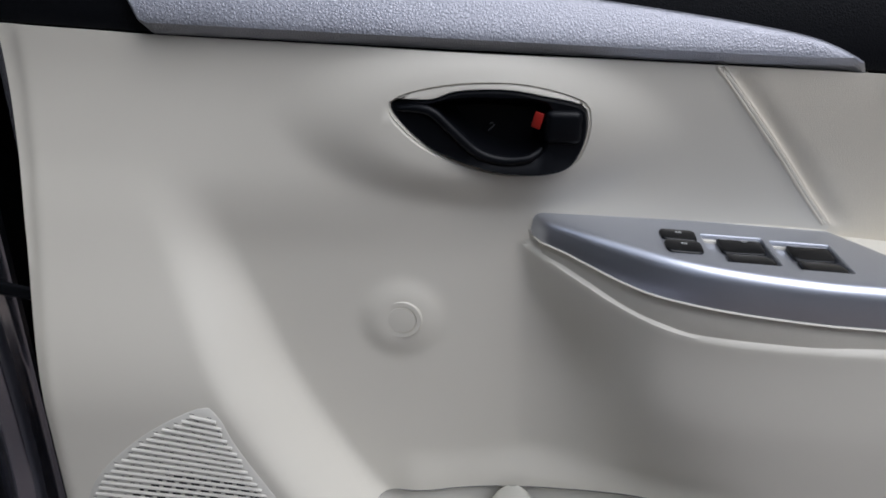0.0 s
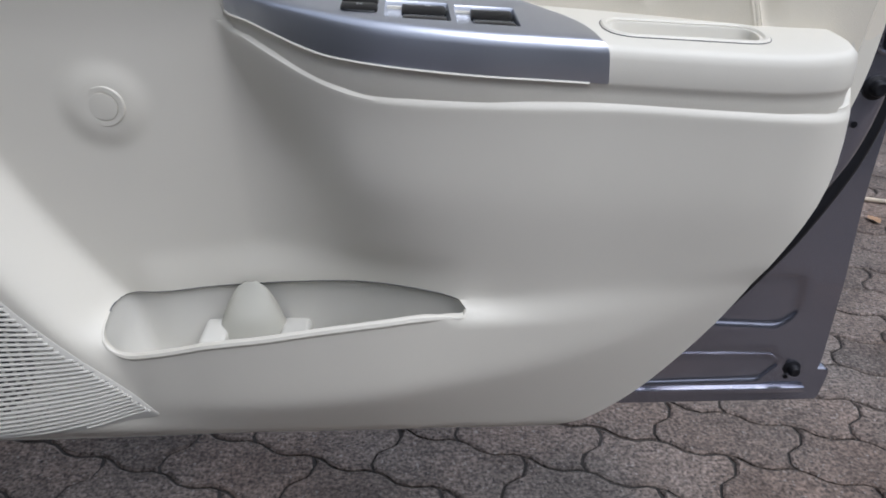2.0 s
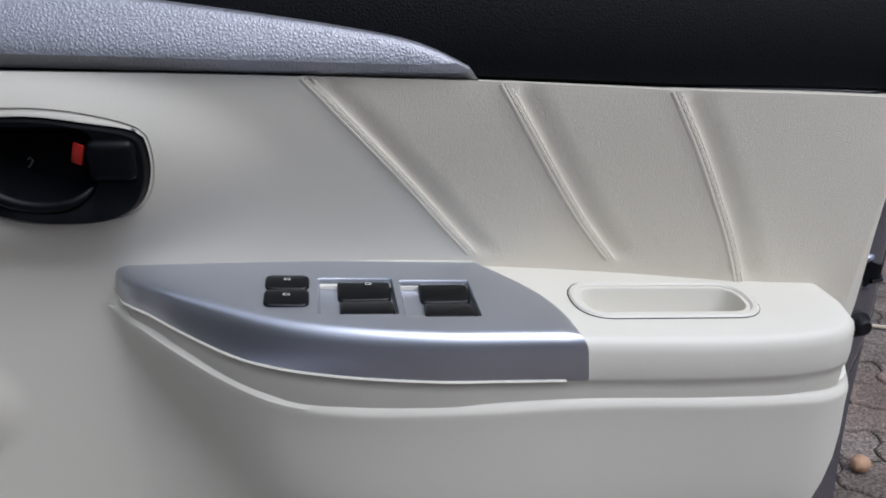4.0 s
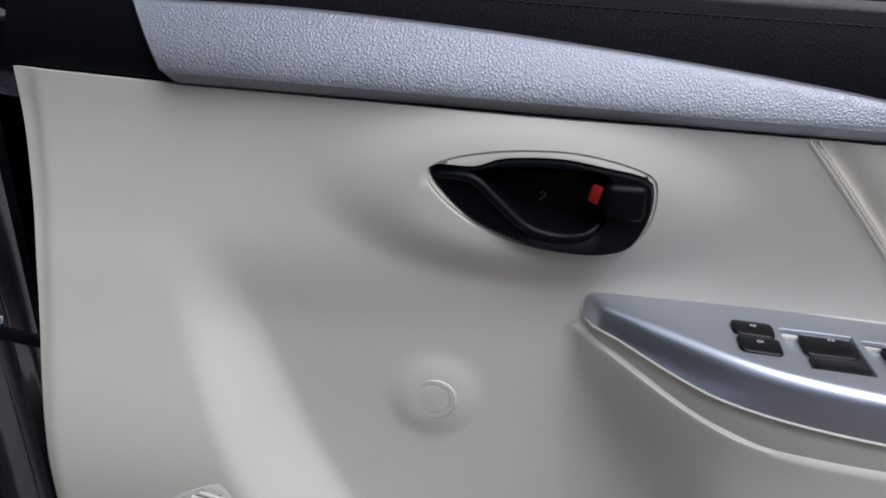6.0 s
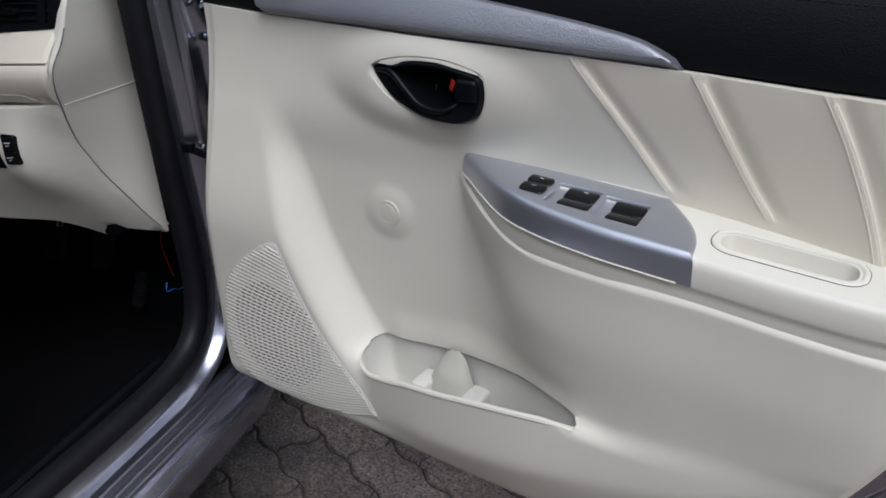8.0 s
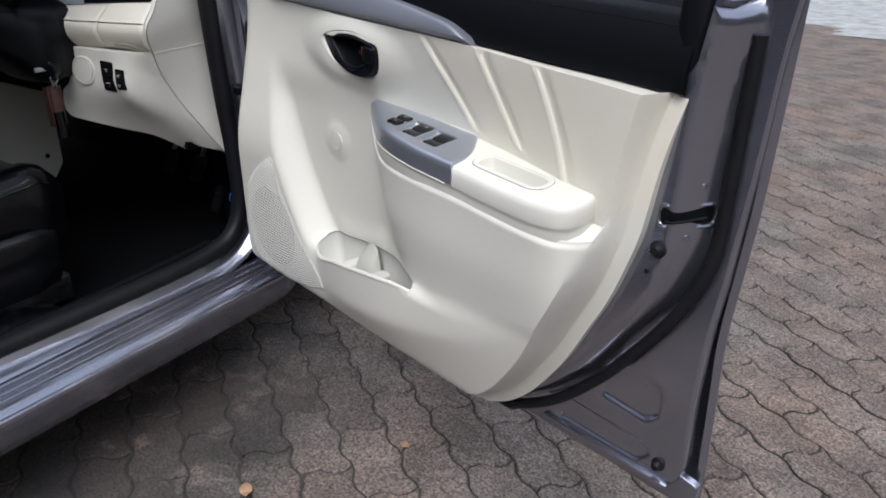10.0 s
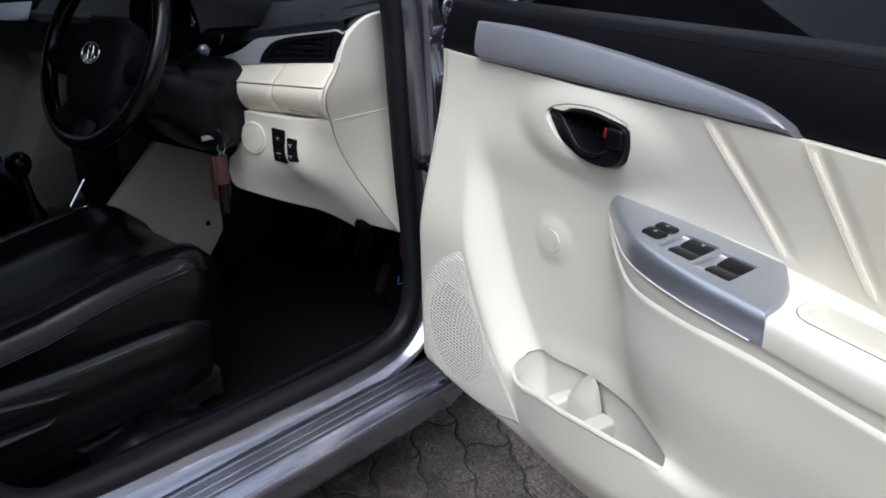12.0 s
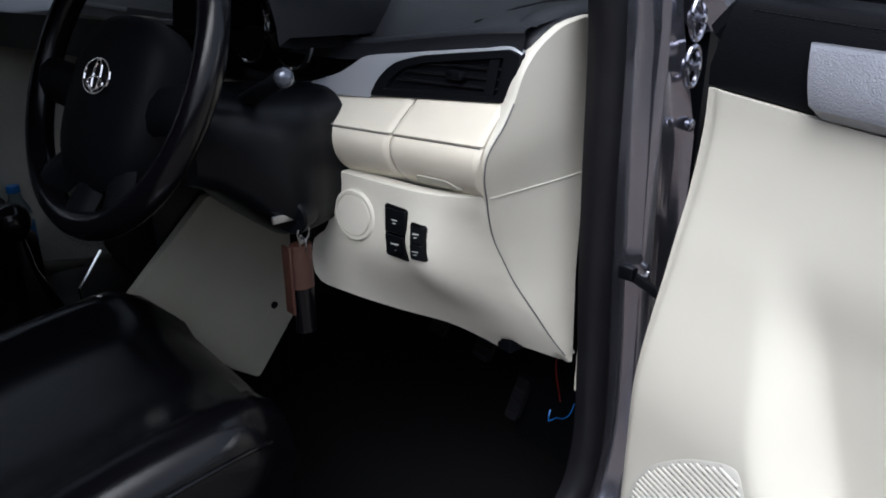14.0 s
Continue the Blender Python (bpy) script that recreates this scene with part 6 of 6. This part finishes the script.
box(bm, (-1.10, 0.74, 0.30), (-0.525, 1.02, 0.545), 0.02)
part("tunnel", bm, BLACK, console)
bm = B()
box(bm, (-0.52, 0.722, 0.30), (-0.16, 1.03, 0.575), 0.02)
part("console_base", bm, BLACK, console)
bm = B()
box(bm, (-0.395, 0.724, 0.58), (-0.10, 1.04, 0.84), 0.02)
part("console_tower", bm, BLACK, console)
bm = B()
tube(bm, [Vector((-0.514, 0.738, 0.600)), Vector((-0.514, 0.738, 0.644)), Vector((-0.473, 0.738, 0.699))], 0.0025, 6)
part("chrome_trim", bm, CHROME, console, "thin chrome edge trim")
bm = B()
tube(bm, [Vector((-0.55, 0.88, 0.54)), Vector((-0.556, 0.88, 0.64)), Vector((-0.562, 0.88, 0.71))], lambda u: 0.045 - 0.034 * min(1, u * 1.8), 14)
gear = thing("gear_lever", "black gear lever with a round glossy knob", "gear lever", CAR)
part("boot", bm, LEATHER, gear, "black leather gaiter")
bm = B()
disc(bm, (-0.563, 0.880, 0.705), (0, 0, 1), [(0.012, -0.01), (0.020, 0.0), (0.027, 0.012), (0.029, 0.026), (0.026, 0.040), (0.016, 0.050), (0.0, 0.053)], 24)
part("knob", bm, BLACK_GLOSS, gear, "glossy black knob")
for f, l, z, w, h in ((0.075, 0.335, 0.405, 0.028, 0.05), (0.10, 0.45, 0.45, 0.045, 0.035), (0.10, 0.58, 0.45, 0.045, 0.035)):
    p = thing("pedal", "black ribbed rubber pedal on a steel arm", "pedal", CAR, group="pedals")
    bm = B()
    bm2 = plate(B(), rounded([(l - w / 2, -h), (l + w / 2, -h), (l + w / 2, h), (l - w / 2, h)], 0.008, 3), lambda u, v, wz: Vector((f + 0.5 * v + wz, u, z + v)), rings=[(0.001, 0.002), (0.001, 0.012)], step=0.02)
    bm.free()
    pad = part("pad", bm2, RUBBER, p)
    for k in range(5):
        bm = B()
        zz = -h + 2 * h * (k + 0.7) / 5.4
        tube(bm, [Vector((f + 0.5 * zz - 0.001, l - w / 2 + 0.004, z + zz)), Vector((f + 0.5 * zz - 0.001, l + w / 2 - 0.004, z + zz))], 0.002, 6)
        part("rib", bm, RUBBER, pad)
    bm = B()
    tube(bm, [Vector((f + 0.01, l, z)), Vector((f + 0.05, l, z + 0.08)), Vector((f + 0.16, l, z + 0.22)), Vector((0.385, l, z + 0.27))], 0.007, 8)
    part("pedal_arm", bm, STEEL, p)
for pts, mat, label in (([(0.045, 0.21, 0.60), (0.031, 0.22, 0.532), (0.044, 0.22, 0.464), (0.06, 0.23, 0.44)], RED, "thin red wire hanging below the dashboard"),
                        ([(0.09, 0.21, 0.60), (0.087, 0.22, 0.434), (0.063, 0.22, 0.411), (0.04, 0.22, 0.422), (0.02, 0.22, 0.425), (0.03, 0.225, 0.44)], BLUE_CAP, "thin blue wire hanging below the dashboard")):
    bm = B()
    tube(bm, smooth_loop(pts, 0.01, False), 0.0012, 6)
    solo("wire", bm, mat, label, "wire", CAR, group="loose wires")

# bottles in the passenger door pocket
for f, l, z in ((-0.443, 1.555, 0.60), (-0.60, 1.555, 0.585)):
    bt = thing("water_bottle", "clear plastic water bottle with a blue cap", "bottle", CAR @ Matrix.Translation((f, l, z - 0.20)), group="water bottles")
    bm = B()
    disc(bm, (0, 0, 0), (0, 0, 1), [(0.028, 0), (0.031, 0.01), (0.031, 0.13), (0.028, 0.15), (0.014, 0.18), (0.013, 0.195)], 20)
    part("bottle_body", bm, BOTTLE_CLEAR, bt)
    bm = B()
    disc(bm, (0, 0, 0), (0, 0, 1), [(0.0315, 0.06), (0.0318, 0.06), (0.0318, 0.115), (0.0315, 0.115)], 20)
    part("bottle_label", bm, BLUE_CAP, bt, "blue paper label")
    bm = B()
    disc(bm, (0, 0, 0.193), (0, 0, 1), [(0.0155, 0), (0.0155, 0.016), (0.0145, 0.018), (0.0, 0.018)], 20)
    part("cap", bm, BLUE_CAP, bt, "blue screw cap")

# crumpled black bag on the sill trim
bm = B()
rng = random.Random(4)
rows = []
for i in range(16):
    u = i / 15
    row = []
    for j in range(9):
        v = j / 8
        h = 0.016 * math.sin(math.pi * u) * math.sin(math.pi * v) + rng.uniform(-0.006, 0.006) * math.sin(math.pi * u)
        row.append(Vector((-0.52 - 0.22 * u + rng.uniform(-0.004, 0.004), 0.150 + 0.12 * v, 0.335 + 0.05 * v * (1 - v) + h)))
    rows.append(row)
loft(bm, rows)
solo("plastic_bag", bm, LEATHER, "crumpled glossy black plastic bag on the floor", "bag", CAR)

# ---- ground and what lies on it ----
PAVE_TURN, PL, PW, GAP = -20.0, 0.236, 0.118, 0.0028
ground = solo("ground", bmesh.ops.create_grid(bm := B(), x_segments=1, y_segments=1, size=150) and bm, JOINT, "dark sand in the joints of the paving", "ground", kind="structure")
ground.location.z = -0.007


def zig(u, period, amp):
    """A flat-topped wave."""
    k = (u / period) % 1.0
    tri = 4 * abs(k - 0.5) - 1
    return amp * max(-1.0, min(1.0, 1.9 * tri))


def paver_outline():
    pts, n = [], 16
    for k in range(n):
        u = PL * k / n
        pts.append((u, zig(u, PL / 2, 0.0065)))
    for k in range(n // 2):
        v = PW * k / (n // 2)
        pts.append((PL + zig(v + PW / 4, PW, 0.0125), v + zig(PL, PL / 2, 0.0065) * (1 - k * 2 / n)))
    for k in range(n):
        u = PL - PL * k / n
        pts.append((u, PW + zig(u, PL / 2, 0.0065)))
    for k in range(n // 2):
        v = PW - PW * k / (n // 2)
        pts.append((zig(v + PW / 4, PW, 0.0125), v + zig(0, PL / 2, 0.0065)))
    return pts


paver_loop = offset(ccw(paver_outline()), -GAP)


def paver_points(rng=None):
    top = offset(paver_loop, -0.004)
    d = [(p.x, p.y, 0.0) for p in top] + [(p.x, p.y, -0.0035) for p in paver_loop] + [(p.x, p.y, -0.012) for p in paver_loop]
    return d


P3 = paver_points()
N = len(paver_loop)
PF = [tuple(range(N))] + [(i + r * N, i + (r + 1) * N, (i + 1) % N + (r + 1) * N, (i + 1) % N + r * N) for r in range(2) for i in range(N)]
turn = Matrix.Rotation(radians(PAVE_TURN), 4, "Z")
rng = random.Random(11)
near_spots, far_spots = [], []
for row in range(-40, 62):
    for col in range(-24, 44):
        at = turn @ Vector((col * PL + (row % 2) * PL / 2, row * PW, 0))
        if not (-3.2 < at.x < 8.0 and -2.6 < at.y < 8.6):
            continue
        seen = (-0.6 < at.x < 1.35 and 0.12 < at.y < 1.15) or (0.75 < at.x < 2.6 and 0.7 < at.y < 2.9)
        (near_spots if seen and len(near_spots) < 300 else far_spots).append((at, rng.uniform(-0.0015, 0.0015), rng.uniform(-0.006, 0.006), rng.uniform(-0.006, 0.006)))
paving = thing("paving", "worn zigzag concrete pavers in stretcher bond", "paving", kind="structure")
pm = bpy.data.meshes.new("paver")
pm.from_pydata(P3, [], PF)
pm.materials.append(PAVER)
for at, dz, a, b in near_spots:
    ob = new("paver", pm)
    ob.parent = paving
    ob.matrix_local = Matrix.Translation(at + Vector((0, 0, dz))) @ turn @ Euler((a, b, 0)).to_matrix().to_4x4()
vs, fs = [], []
for at, dz, a, b in far_spots:
    m = Matrix.Translation(at + Vector((0, 0, dz))) @ turn @ Euler((a, b, 0)).to_matrix().to_4x4()
    base = len(vs)
    vs += [tuple(m @ Vector(p)) for p in P3[:2 * N]]
    fs += [tuple(i + base for i in f) for f in PF[:1 + N]]
me = bpy.data.meshes.new("far_pavers")
me.from_pydata(vs, [], fs)
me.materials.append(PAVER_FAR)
rest = tagged(new("far_pavers", me), kind="stuff")
rest.parent = paving


def leaf(at, size, turn_z, seed):
    """A curled dry leaf."""
    r = random.Random(seed)
    bm = B()
    rows = []
    for i in range(9):
        u = i / 8
        w = size * 0.30 * math.sin(math.pi * u) ** 0.8 + 0.0006
        curl = 0.10 * size * math.sin(math.pi * u * 1.3 + r.uniform(0, 1))
        rows.append([Vector((size * (u - 0.5), w * v, 0.004 + abs(curl) + 0.22 * w * abs(v) + r.uniform(0, 0.001))) for v in (-1, -0.5, 0, 0.5, 1)])
    loft(bm, rows)
    ob = solo("fallen_leaf", bm, LEAF, "dry curled brown leaf lying on the pavers", "leaf", pose(at[0], at[1], 0.001, 0, 0, turn_z), group="fallen leaves")
    mod = ob.modifiers.new("thick", "SOLIDIFY")
    mod.thickness = 0.0008


for n, (x, y, size, a) in enumerate(((2.212, 2.367, 0.15, 10), (2.88, 3.141, 0.17, -15), (2.79, 2.96, 0.14, 20), (3.317, 3.496, 0.14, 40), (1.989, 2.163, 0.07, 60), (1.605, 1.761, 0.05, 100),
                                      (-0.028, 0.262, 0.045, -30), (0.087, 0.618, 0.03, 10), (3.9, 3.7, 0.12, 0), (4.4, 4.9, 0.13, 70))):
    leaf((x, y), size, a, n)
bm = B()
rows = []
for i in range(10):
    a = math.pi * i / 9
    rows.append([Vector((0.024 * math.sin(a) * math.cos(k * math.tau / 14) * (1 + 0.05 * math.sin(3 * k)), 0.021 * math.sin(a) * math.sin(k * math.tau / 14), 0.019 - 0.019 * math.cos(a))) for k in range(14)])
loft(bm, rows, closed_rows=True, cap=True)
solo("fallen_nut", bm, NUT, "round tan nut lying on the pavers", "nut", pose(1.367, 1.215, 0.0, 0, 0, 30))
bm = B()
tube(bm, smooth_loop([(1.60, 1.925, 0.008), (1.694, 1.888, 0.009), (1.83, 1.83, 0.010), (1.971, 1.771, 0.010), (2.02, 1.762, 0.009)], 0.03, False), lambda u: 0.0075 - 0.002 * u, 8)
solo("dry_stick", bm, STICK, "pale dry stick lying on the pavers", "stick")

# ---- distance ----
bm = B()
box(bm, (4.30, 6.25, 0.0), (5.25, 7.2, 0.26), 0.02)
wall = thing("painted_wall", "low wall end with blue base and orange paint", "wall")
part("blue_base", bm, BLUE_PAINT, wall, "blue painted base")
bm = B()
box(bm, (4.30, 6.30, 0.26), (5.12, 7.2, 2.4), 0.02)
part("orange_face", bm, ORANGE_PAINT, wall, "orange painted wall")
bm = B()
bmesh.ops.create_grid(bm, x_segments=30, y_segments=20, size=1.0)
for v in bm.verts:
    v.co = Vector((6.0 + 14 * v.co.x, 12.2 + 4.2 * v.co.y, 0.004 + 0.02 * noise.noise(v.co * 9)))
solo("gravel", bm, GRAVEL, "strip of pale gravel beyond the paving", "gravel", kind="structure")

# plain walls added outside the view, to hold back light from the low sky
for n, (a, b) in enumerate((((-8.3, -9.3, 0.0), (7.5, -9.0, 5.0)), ((7.2, -9.0, 0.0), (7.5, 3.6, 2.6)), ((-8.3, -9.0, 0.0), (-8.0, 16.5, 5.0)), ((-8.0, 16.4, 0.0), (20.0, 16.7, 5.0)))):
    bm = B()
    box(bm, a, b, 0.02)
    solo("blocker_wall_%d" % (n + 1), bm, BLOCKER_GREY, "plain grey wall added out of view to block low sky light", "wall", kind="structure")
